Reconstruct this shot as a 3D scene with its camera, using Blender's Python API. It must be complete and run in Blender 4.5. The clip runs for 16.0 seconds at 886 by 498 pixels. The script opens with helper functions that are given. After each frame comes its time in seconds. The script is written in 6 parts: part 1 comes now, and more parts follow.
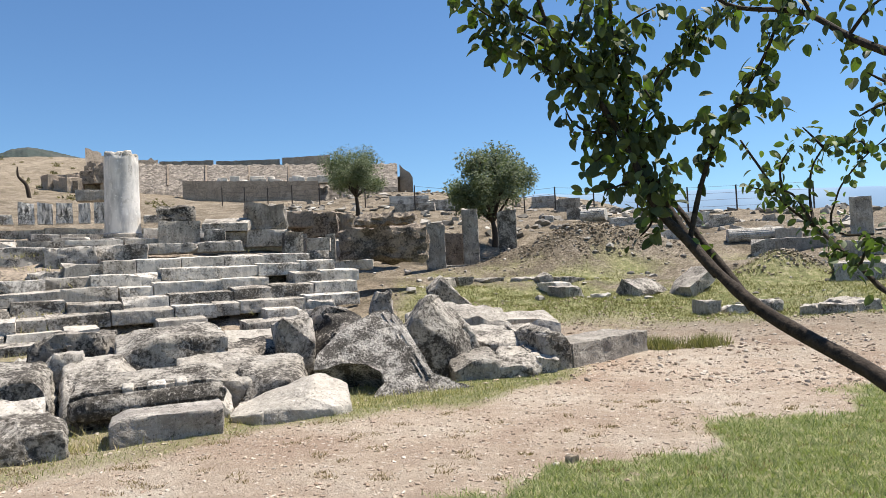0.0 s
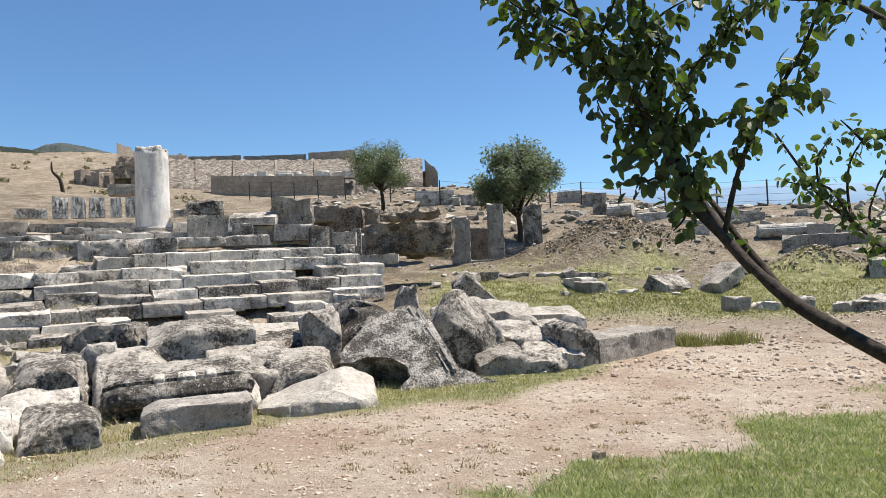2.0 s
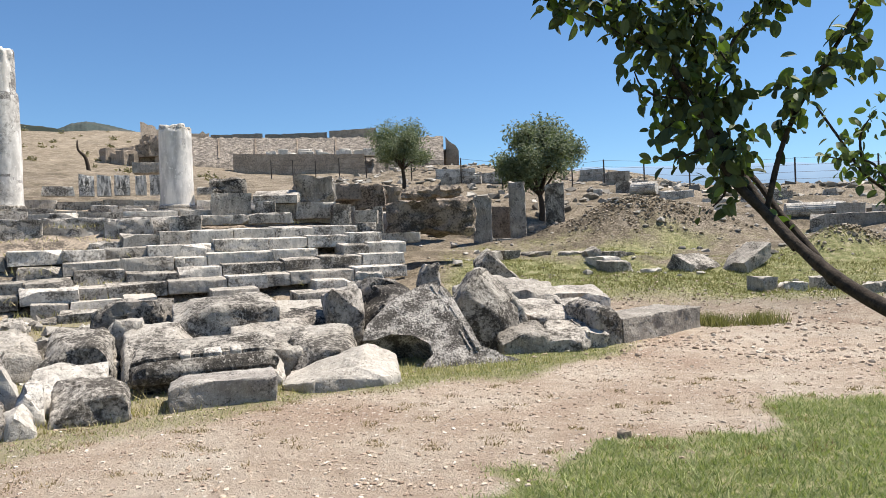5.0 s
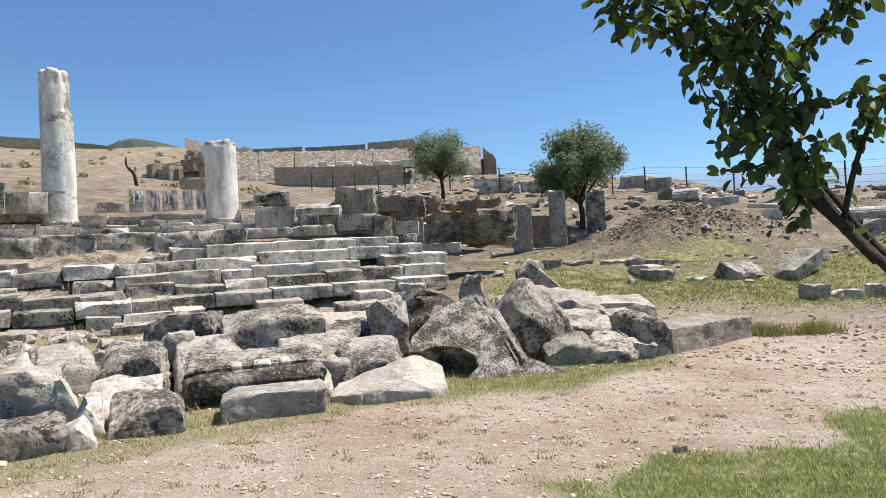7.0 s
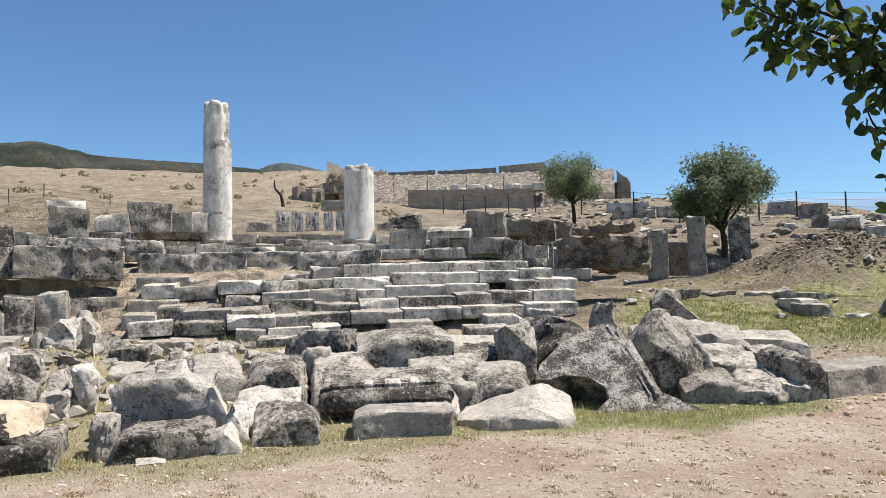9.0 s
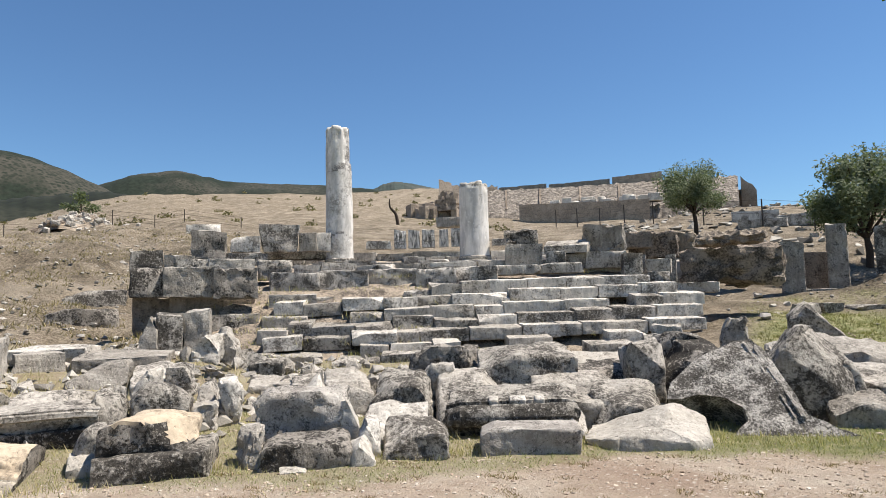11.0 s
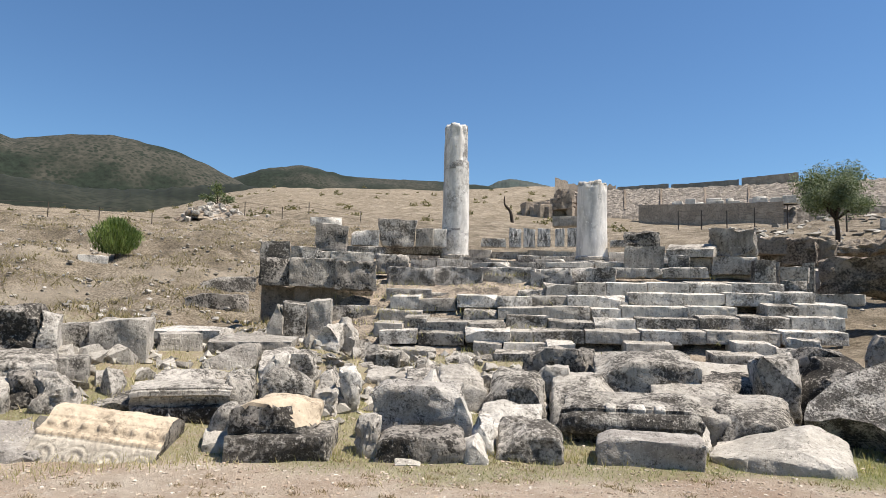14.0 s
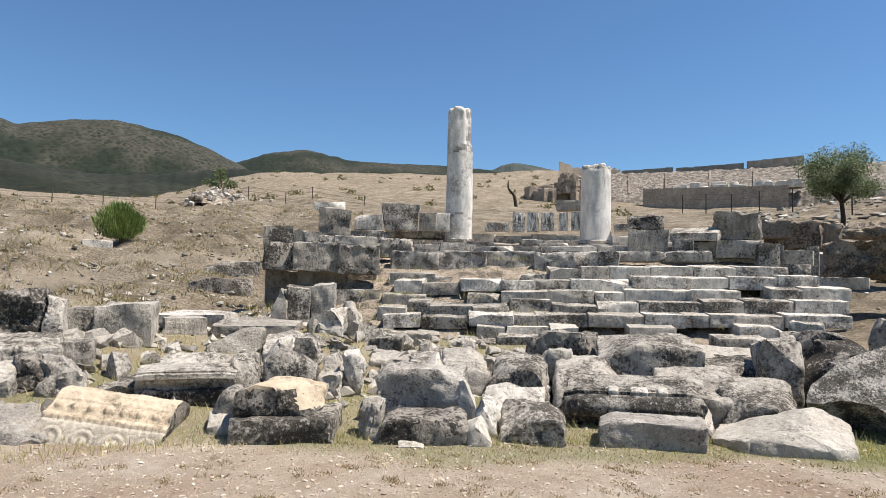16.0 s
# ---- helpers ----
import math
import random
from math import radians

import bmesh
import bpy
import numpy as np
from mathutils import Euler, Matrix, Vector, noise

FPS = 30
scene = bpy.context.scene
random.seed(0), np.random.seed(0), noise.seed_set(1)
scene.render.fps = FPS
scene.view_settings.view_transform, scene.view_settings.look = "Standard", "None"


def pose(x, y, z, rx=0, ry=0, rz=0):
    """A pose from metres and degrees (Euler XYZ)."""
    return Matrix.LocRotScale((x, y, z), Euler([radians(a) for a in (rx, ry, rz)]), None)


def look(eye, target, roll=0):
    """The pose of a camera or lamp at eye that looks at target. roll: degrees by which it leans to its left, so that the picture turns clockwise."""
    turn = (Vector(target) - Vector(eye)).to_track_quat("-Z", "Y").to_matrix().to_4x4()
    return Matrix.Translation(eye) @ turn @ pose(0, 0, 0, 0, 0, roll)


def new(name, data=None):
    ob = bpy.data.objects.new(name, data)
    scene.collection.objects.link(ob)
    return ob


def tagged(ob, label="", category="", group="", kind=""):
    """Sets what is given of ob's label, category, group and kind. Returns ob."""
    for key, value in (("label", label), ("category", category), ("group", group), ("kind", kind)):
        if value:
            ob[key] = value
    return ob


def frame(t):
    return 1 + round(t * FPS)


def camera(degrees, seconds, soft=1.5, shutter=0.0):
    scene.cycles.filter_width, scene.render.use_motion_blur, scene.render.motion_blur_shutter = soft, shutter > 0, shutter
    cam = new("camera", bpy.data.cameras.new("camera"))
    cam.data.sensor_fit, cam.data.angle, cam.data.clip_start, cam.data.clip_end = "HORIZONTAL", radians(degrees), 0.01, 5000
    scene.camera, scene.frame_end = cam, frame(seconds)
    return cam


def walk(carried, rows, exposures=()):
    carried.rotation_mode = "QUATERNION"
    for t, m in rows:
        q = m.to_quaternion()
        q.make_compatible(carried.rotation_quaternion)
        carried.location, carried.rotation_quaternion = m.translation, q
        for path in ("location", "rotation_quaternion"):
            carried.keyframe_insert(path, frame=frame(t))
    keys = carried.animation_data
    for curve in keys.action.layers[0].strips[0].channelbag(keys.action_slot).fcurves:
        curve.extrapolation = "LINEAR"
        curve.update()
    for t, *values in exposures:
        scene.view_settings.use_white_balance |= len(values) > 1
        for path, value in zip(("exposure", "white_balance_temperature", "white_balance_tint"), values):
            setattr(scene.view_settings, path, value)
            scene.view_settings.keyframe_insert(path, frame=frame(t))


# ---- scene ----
# the path
cam = camera(67.5, 16.0, soft=0.8)
PATH = [
    (0, (0.099, 0.264, 1.485), (0.091, 2.262, 1.554), -2.8),
    (0.5, (0.095, 0.26, 1.485), (0.065, 2.259, 1.554), -2.6),
    (1, (0.087, 0.257, 1.482), (0.037, 2.256, 1.548), -2.2),
    (1.5, (0.087, 0.261, 1.486), (0.021, 2.259, 1.546), -2.3),
    (2, (0.084, 0.267, 1.483), (0.001, 2.264, 1.54), -2.5),
    (2.5, (0.072, 0.264, 1.483), (-0.025, 2.261, 1.534), -2.5),
    (3, (0.07, 0.274, 1.481), (-0.046, 2.27, 1.523), -2.2),
    (3.5, (0.067, 0.279, 1.476), (-0.065, 2.275, 1.503), -2.0),
    (4, (0.059, 0.287, 1.477), (-0.09, 2.281, 1.489), -1.9),
    (6.5, (0.036, 0.313, 1.488), (-0.117, 2.307, 1.479), -3.3),
    (7, (-0.02, 0.293, 1.501), (-0.28, 2.276, 1.53), -2.9),
    (7.5, (-0.057, 0.275, 1.511), (-0.474, 2.23, 1.576), -1.9),
    (8, (-0.072, 0.27, 1.513), (-0.573, 2.204, 1.6), -1.0),
    (8.5, (-0.06, 0.243, 1.525), (-0.624, 2.16, 1.624), -0.9),
    (9, (-0.032, 0.281, 1.531), (-0.665, 2.175, 1.642), -1.1),
    (11.5, (-0.144, 0.184, 1.56), (-1.163, 1.896, 1.732), -1.2),
    (12, (-0.16, 0.192, 1.57), (-1.263, 1.851, 1.746), -0.8),
    (12.5, (-0.177, 0.203, 1.567), (-1.363, 1.803, 1.743), -0.6),
    (13, (-0.164, 0.205, 1.564), (-1.394, 1.772, 1.736), -0.2),
    (13.5, (-0.186, 0.193, 1.565), (-1.402, 1.772, 1.729), 0.5),
    (14, (-0.191, 0.185, 1.571), (-1.414, 1.76, 1.727), 1.2),
    (14.5, (-0.204, 0.174, 1.567), (-1.451, 1.731, 1.716), 1.7),
    (15, (-0.214, 0.172, 1.563), (-1.489, 1.707, 1.699), 2.1),
    (15.5, (-0.198, 0.184, 1.56), (-1.48, 1.714, 1.681), 1.8),
    (16, (-0.186, 0.192, 1.563), (-1.419, 1.763, 1.672), 1.1),
]
EXPOSURES = [(0, 0.79), (4, 0.79), (9, 0.72), (12, 0.66), (16, 0.66)]
walk(cam, [(t, look(eye, target, roll)) for t, eye, target, roll in PATH], EXPOSURES)

# ---- light ----
SUN_YAW, SUN_ELEV = -60.0, 64.0
world = bpy.data.worlds.new("sky")
scene.world = world
world.use_nodes = True
wn = world.node_tree
sky = wn.nodes.new("ShaderNodeTexSky")
sky.sky_type, sky.sun_disc = "NISHITA", False
sky.sun_elevation, sky.sun_rotation = radians(SUN_ELEV), radians(-SUN_YAW)
sky.air_density, sky.dust_density, sky.ozone_density = 1.0, 0.0, 4.0
wn.nodes["Background"].inputs[1].default_value = 0.070
clear = wn.nodes.new("ShaderNodeMix")
clear.data_type, clear.blend_type = "RGBA", "MULTIPLY"
clear.inputs[0].default_value, clear.inputs[7].default_value = 1.0, (0.80, 1.0, 1.14, 1)      # clear dry air
wn.links.new(sky.outputs[0], clear.inputs[6])
wn.links.new(clear.outputs[2], wn.nodes["Background"].inputs[0])
sun = new("sun", bpy.data.lights.new("sun", "SUN"))
sun.data.energy, sun.data.angle, sun.data.color = 5.1, radians(0.53), (1.0, 0.93, 0.84)
sun.matrix_world = look((-math.sin(radians(SUN_YAW)) * math.cos(radians(SUN_ELEV)) * 50,
                         math.cos(radians(SUN_YAW)) * math.cos(radians(SUN_ELEV)) * 50,
                         math.sin(radians(SUN_ELEV)) * 50), (0, 0, 0))


# ---- materials ----
def mat(name, rough=0.9):
    m = bpy.data.materials.new(name)
    m.use_nodes = True
    b = m.node_tree.nodes["Principled BSDF"]
    b.inputs["Roughness"].default_value = rough
    b.inputs["Specular IOR Level"].default_value = 0.25
    return m, m.node_tree, b


def node(nt, kind, **vals):
    n = nt.nodes.new(kind)
    for k, v in vals.items():
        n.inputs[k].default_value = v
    return n


def ramp(nt, src, stops):
    r = nt.nodes.new("ShaderNodeValToRGB")
    e = r.color_ramp.elements
    e[0].position, e[0].color = stops[0][0], (*stops[0][1], 1)
    e[1].position, e[1].color = stops[-1][0], (*stops[-1][1], 1)
    for p, c in stops[1:-1]:
        e.new(p).color = (*c, 1)
    nt.links.new(src, r.inputs[0])
    return r.outputs[0]


def mixc(nt, fac, a, b, blend="MIX"):
    m = nt.nodes.new("ShaderNodeMix")
    m.data_type, m.blend_type = "RGBA", blend
    for k, v in ((0, fac), (6, a), (7, b)):
        if isinstance(v, (int, float)):
            m.inputs[k].default_value = v
        elif isinstance(v, tuple):
            m.inputs[k].default_value = (*v, 1)
        else:
            nt.links.new(v, m.inputs[k])
    return m.outputs[2]


def coords(nt, local=False):
    if local:
        return nt.nodes.new("ShaderNodeTexCoord").outputs["Object"]
    return nt.nodes.new("ShaderNodeNewGeometry").outputs["Position"]


def noise_tex(nt, co, scale, detail=6, rough=0.6, dist=0.0):
    n = node(nt, "ShaderNodeTexNoise", Scale=scale, Detail=detail, Roughness=rough, Distortion=dist)
    nt.links.new(co, n.inputs["Vector"])
    return n.outputs["Fac"]


def bump(nt, b, src, strength, dist):
    n = node(nt, "ShaderNodeBump", Strength=strength, Distance=dist)
    nt.links.new(src, n.inputs["Height"])
    nt.links.new(n.outputs[0], b.inputs["Normal"])


def stone_material(name, pale, mid, dark, crust, scale=1.0, streak=0.28, relief=0.06, pits=0.0):
    """Weathered limestone: pale to grey body, dark crust in ragged patches, rain streaks, white and black specks.
    crust: the share of the surface that the dark crust covers."""
    m, nt, b = mat(name, 0.93)
    co = coords(nt)
    info = nt.nodes.new("ShaderNodeObjectInfo")
    add = nt.nodes.new("ShaderNodeMath")
    add.operation = "MULTIPLY_ADD"
    add.inputs[1].default_value, add.inputs[2].default_value = 0.22, -0.11
    nt.links.new(info.outputs["Random"], add.inputs[0])
    s = nt.nodes.new("ShaderNodeMath")
    nt.links.new(noise_tex(nt, co, 2.2 * scale, 9, 0.68, 0.3), s.inputs[0])
    nt.links.new(add.outputs[0], s.inputs[1])
    col = ramp(nt, s.outputs[0], [(0.36, mid), (0.60, pale)])
    st = nt.nodes.new("ShaderNodeVectorMath")
    st.operation = "MULTIPLY"
    st.inputs[1].default_value = (1.0, 1.0, 0.22)
    nt.links.new(co, st.inputs[0])
    rain = noise_tex(nt, st.outputs[0], 15 * scale, 6, 0.65)
    k = 1 - streak
    col = mixc(nt, 1.0, col, ramp(nt, rain, [(0.38, (k, k, k)), (0.58, (1.05, 1.05, 1.05))]), "MULTIPLY")
    patch = noise_tex(nt, co, 2.6 * scale, 4, 0.6, 0.4)
    hi = noise_tex(nt, co, 22 * scale, 8, 0.70, 0.3)
    blend = node(nt, "ShaderNodeMath")
    blend.operation = "MULTIPLY_ADD"
    blend.inputs[1].default_value = 0.95
    nt.links.new(patch, blend.inputs[0])
    nt.links.new(hi, blend.inputs[2])
    s2 = nt.nodes.new("ShaderNodeMath")
    s2.operation = "SUBTRACT"
    nt.links.new(blend.outputs[0], s2.inputs[0])
    nt.links.new(add.outputs[0], s2.inputs[1])
    lo = 0.975 + (crust - 0.5) * 0.46
    cr = ramp(nt, s2.outputs[0], [(lo - 0.12, (1, 1, 1)), (lo + 0.08, (0, 0, 0))])
    speck = noise_tex(nt, co, 48 * scale, 6, 0.85)
    dk = ramp(nt, speck, [(0.36, tuple(0.55 * c for c in dark)), (0.5, dark), (0.66, tuple(min(1.0, 2.0 * c) for c in dark))])
    col = mixc(nt, cr, col, dk)
    pit = noise_tex(nt, co, 26 * scale, 7, 0.72, 0.2)
    col = mixc(nt, ramp(nt, pit, [(0.35 + pits, (0.9, 0.9, 0.9)), (0.42 + pits, (0, 0, 0))]), col, tuple(0.6 * c for c in dark))
    col = mixc(nt, ramp(nt, pit, [(0.575, (0, 0, 0)), (0.65, (0.75, 0.75, 0.75))]), col, tuple(min(0.85, 1.25 * c) for c in pale))
    geo = nt.nodes.new("ShaderNodeNewGeometry")
    edge = nt.nodes.new("ShaderNodeMath")
    edge.operation = "MULTIPLY"
    nt.links.new(ramp(nt, geo.outputs["Pointiness"], [(0.53, (0, 0, 0)), (0.61, (0.5, 0.5, 0.5))]), edge.inputs[0])
    nt.links.new(ramp(nt, hi, [(0.40, (0.2, 0.2, 0.2)), (0.56, (1, 1, 1))]), edge.inputs[1])
    col = mixc(nt, edge.outputs[0], col, tuple(min(0.8, 1.15 * c) for c in pale))      # arrises worn to bare stone
    nt.links.new(col, b.inputs["Base Color"])
    hs = nt.nodes.new("ShaderNodeMath")
    nt.links.new(pit, hs.inputs[0])
    nt.links.new(hi, hs.inputs[1])
    bump(nt, b, hs.outputs[0], 1.0, 0.45 * relief / scale ** 0.5)
    return m


STONE = stone_material("weathered_limestone", (0.57, 0.52, 0.45), (0.37, 0.335, 0.285), (0.085, 0.075, 0.062), 0.36)
DARK = stone_material("dark_crusted_stone", (0.47, 0.43, 0.37), (0.29, 0.26, 0.22), (0.068, 0.06, 0.05), 0.47)
WHITE = stone_material("bleached_marble", (0.66, 0.615, 0.545), (0.47, 0.43, 0.37), (0.14, 0.124, 0.105), 0.30, 1.0, 0.25, 0.04)
CRUST = stone_material("black_crusted_stone", (0.40, 0.36, 0.31), (0.20, 0.178, 0.15), (0.042, 0.037, 0.031), 0.60)
PALE = stone_material("pale_broken_stone", (0.56, 0.515, 0.45), (0.40, 0.365, 0.31), (0.125, 0.11, 0.092), 0.30, 1.0, 0.15, 0.04)
PITTED = stone_material("pitted_grey_stone", (0.56, 0.515, 0.455), (0.31, 0.28, 0.245), (0.078, 0.07, 0.06), 0.42, 1.9, 0.1)
TAN = stone_material("ochre_marble", (0.50, 0.41, 0.30), (0.38, 0.305, 0.215), (0.19, 0.15, 0.105), 0.22, 0.8, 0.1, 0.02, -0.05)
CARVED = stone_material("grey_carved_marble", (0.48, 0.425, 0.345), (0.36, 0.315, 0.25), (0.14, 0.118, 0.092), 0.24, 1.0, 0.15, 0.03, -0.04)
BROWN = stone_material("earthy_conglomerate", (0.40, 0.325, 0.255), (0.25, 0.205, 0.16), (0.08, 0.065, 0.05), 0.38, 0.8, 0.15, 0.12)
EARTH = stone_material("rubble_core_earth", (0.42, 0.345, 0.265), (0.25, 0.205, 0.155), (0.085, 0.07, 0.055), 0.50)
FARSTONE = stone_material("distant_masonry", (0.42, 0.345, 0.27), (0.31, 0.255, 0.20), (0.17, 0.14, 0.11), 0.40, 0.3, 0.2)
SEATS = stone_material("worn_seating", (0.33, 0.285, 0.235), (0.22, 0.19, 0.155), (0.10, 0.086, 0.072), 0.50, 0.5, 0.2)
MARBLE = stone_material("column_marble", (0.70, 0.665, 0.615), (0.56, 0.53, 0.485), (0.36, 0.335, 0.30), 0.14, 0.35, 0.28, 0.012, -0.09)
STREAKED = stone_material("streaked_marble", (0.84, 0.80, 0.73), (0.60, 0.56, 0.50), (0.05, 0.046, 0.04), 0.30, 1.0, 0.93, 0.03)
SPALLED = stone_material("spalled_marble", (0.58, 0.55, 0.51), (0.42, 0.395, 0.365), (0.20, 0.185, 0.17), 0.36, 1.2, 0.1)


# ---- builders ----
def link(name, bm, material, parent=None, label=""):
    me = bpy.data.meshes.new(name)
    bm.to_mesh(me)
    bm.free()
    if material:
        me.materials.append(material)
    ob = new(name, me)
    if parent:
        ob.parent = parent
    if label:
        ob["label"] = label
    return ob


def part(name, bm, material, parent, label=""):
    return link(name, bm, material, parent, label)


def rough_box(w, d, h, seed, res=0.1, wear=0.03, taper=0.0, slope=0.0, lean=0.0, chips=(0, 0, 1, 1), breaks=(), rounding=1, skew=1.0):
    """A worn block, base centre of its front edge at the origin, depth towards +y. taper: the top is narrower;
    slope: the top falls towards the front; lean: the top is pushed back; breaks: planes (nx, ny, nz, f) in the block's own
    half sizes, beyond which the stone has broken away; res: the length of the mesh's edges, 0 for a bare block."""
    rnd = random.Random(seed)
    bm = bmesh.new()
    bmesh.ops.create_cube(bm, size=2)
    planes = list(breaks)
    for _ in range(rnd.choice(chips)):          # broken corners
        n = Vector((rnd.choice((-1, 1)) * rnd.uniform(0.3, 1), rnd.choice((-1, -1, 1)) * rnd.uniform(0.2, 1), rnd.choice((1, 1, -1)) * rnd.uniform(0.3, 1)))
        planes.append((*n, (abs(n.x) + abs(n.y) + abs(n.z)) * rnd.uniform(0.66, 0.85)))
    for nx, ny, nz, f in planes:
        n = Vector((nx, ny, nz))
        bmesh.ops.bisect_plane(bm, geom=list(bm.verts) + list(bm.edges) + list(bm.faces), plane_co=n * f / n.length_squared, plane_no=n, clear_outer=True)
        bmesh.ops.holes_fill(bm, edges=[e for e in bm.edges if e.is_boundary])
    for v in bm.verts:
        up, y = (v.co.z + 1) / 2, (v.co.y + 1) / 2
        v.co = Vector((v.co.x * w / 2 * (1 - taper * up), y * d + lean * up, up * h * (1 - slope * (1 - y))))
        v.co += skew * Vector((rnd.uniform(-1, 1) * w * 0.03, rnd.uniform(-1, 1) * d * 0.05, rnd.uniform(-1, 1) * h * 0.06 * (up > 0.5)))
    if not res:
        bmesh.ops.bevel(bm, geom=list(bm.edges), offset=min(w, d, h) * 0.06, segments=1, affect="EDGES", profile=0.6)
        return bm
    bmesh.ops.triangulate(bm, faces=list(bm.faces))
    for _ in range(8):
        longest = [e for e in bm.edges if e.calc_length() > res * 1.5]
        if not longest:
            break
        bmesh.ops.subdivide_edges(bm, edges=longest, cuts=1)
        bmesh.ops.triangulate(bm, faces=[f for f in bm.faces if len(f.verts) > 3])
    bm.normal_update()
    off = Vector((rnd.uniform(0, 90), rnd.uniform(0, 90), rnd.uniform(0, 90)))
    worn = set()
    for e in bm.edges:
        if len(e.link_faces) == 2 and e.calc_face_angle(0) > 0.5:
            worn.update(e.verts)
    for v in worn:                              # ragged, chipped arrises
        v.co -= v.normal * max(0.0, 0.25 + noise.noise(v.co * 3.1 + off) + 0.7 * noise.noise(v.co * 9 + off)) * min(0.05, wear * 1.3)
    for _ in range(rounding):
        bmesh.ops.smooth_vert(bm, verts=list(bm.verts), factor=0.4, use_axis_x=True, use_axis_y=True, use_axis_z=True)
    bm.normal_update()
    k = 1.0 / max(min(w, d, h), 0.18)
    moves = [v.normal * (wear * 0.8 * noise.noise(v.co * k + off) + wear * 0.7 * noise.fractal(v.co * k * 2.7 + off, 0.7, 2.1, 4)
                         - wear * 1.6 * max(0.0, noise.noise(v.co * k * 1.4 - off) - 0.18)) for v in bm.verts]
    for v, o in zip(bm.verts, moves):
        v.co += o
    for f in bm.faces:
        f.smooth = True
    return bm


SEED = [10]


def block(x, y, z, w, d, h, rz, mt=None, name="stone_block", label="", rx=0, ry=0, taper=0.0, slope=0.0, lean=0.0, wear=None, cuts=4,
          group="fallen temple blocks", parent=None, rests=True, chips=(0, 0, 1, 1), breaks=(), rounding=None, skew=1.0):
    """A worn block; (x, y, z): the middle of the foot of its front face. cuts 0: a bare block for the far distance."""
    SEED[0] += 1
    if parent is None and rests:
        low = float(terrain(x, y)) - 0.04
        if low < z < low + 0.75:
            z, h = low, h + z - low
    if wear is None:
        wear = 0.010 + 0.04 * min(w, d, h)
    away = math.hypot(x, y)
    res = 0 if not cuts else 0.04 if away < 6.8 else 0.05 if away < 9 else 0.075 if away < 17.5 else 0.12 if away < 28 else 0.25
    if rounding is None:
        rounding = 1 if away < 9 else 0
    bm = rough_box(w, d, h, SEED[0], min(res, max(w, d, h) * 0.2), wear, taper, slope, lean, chips, breaks, rounding, skew)
    bmesh.ops.triangulate(bm, faces=[f for f in bm.faces if len(f.verts) > 4])
    ob = link(name, bm, mt or STONE, parent)
    ob.data.set_sharp_from_angle(angle=radians(38))
    ob.matrix_basis = pose(x, y, z, rx, ry, rz)
    if parent is None:
        tagged(ob, label or "weathered grey limestone block fallen among the ruins", "stone block", group)
    return ob


def ground_point(u, v):
    """From the temple's axes (u along its steps, v into it) to the world's."""
    return TC * u - TS * v, TS * u + TC * v


TC, TS = math.cos(radians(33)), math.sin(radians(33))


# ---- ground ----
AZ = [-75, -40, -22, -8, 4, 14, 26, 40, 52, 64, 80]
RR = [0, 6.5, 8, 9.5, 12, 16, 20, 24, 28, 32, 40, 60, 110, 220, 420]
HEIGHTS = [
    [0.15, 0.15, 0.15, 0.15, 0.15, 0.2, 0.8, 1.4, 1.8, 2.2, 2.8, 3.0, 2.0, -4, -30],
    [0.15, 0.15, 0.15, 0.15, 0.15, 0.22, 0.75, 1.4, 1.9, 2.5, 3.6, 4.0, 2.0, -4, -30],
    [0.15, 0.15, 0.15, 0.13, 0.14, 0.30, 0.75, 1.25, 2.1, 2.8, 4.1, 5.0, 3.0, -4, -30],
    [0.15, 0.15, 0.15, 0.15, 0.20, 0.48, 0.95, 1.30, 1.8, 3.0, 4.5, 7.8, 6.0, -2, -30],
    [0.15, 0.15, 0.15, 0.18, 0.32, 0.70, 1.05, 1.45, 1.8, 3.3, 5.0, 9.0, 10.0, 8, -10],
    [0.15, 0.15, 0.12, 0.20, 0.25, 0.3, 0.9, 1.5, 2.5, 4.2, 5.4, 8.0, 14.5, 20, 10],
    [0.15, 0.15, 0.15, 0.30, 0.40, 0.4, 0.8, 2.4, 3.0, 3.6, 5.2, 8.0, 16.0, 40, 15],
    [0.15, 0.15, 0.20, 0.38, 0.55, 0.6, 0.9, 2.2, 2.9, 3.7, 5.6, 8.8, 16.5, 38.5, 15],
    [0.15, 0.15, 0.30, 0.55, 0.80, 0.95, 1.3, 2.3, 3.3, 4.3, 5.9, 8.8, 16.0, 37, 15],
    [0.15, 0.15, 0.45, 0.70, 0.90, 1.1, 1.6, 2.4, 3.3, 4.2, 5.4, 7.0, 12.0, 26, 15],
    [0.15, 0.15, 0.45, 0.70, 0.90, 1.1, 1.6, 2.4, 3.3, 4.2, 5.4, 7.0, 12.0, 26, 15],
]
TABLE = np.array(HEIGHTS)


ROUGH_AMP = 0.055
WAVES = [(random.Random(k).uniform(0, 6.28), 1.2 * 1.22 ** k, random.Random(k + 50).uniform(0, 6.28)) for k in range(14)]


def rough(x, y):
    """Clods and gullies: waves of many lengths and directions."""
    z = 0
    for th, k, ph in WAVES:
        z = z + np.sin(k * (x * math.cos(th) + y * math.sin(th)) + ph + 1.5 * np.sin(0.4 * k * (y * math.cos(th) - x * math.sin(th)))) * (2.2 / k) ** 0.75
    return z


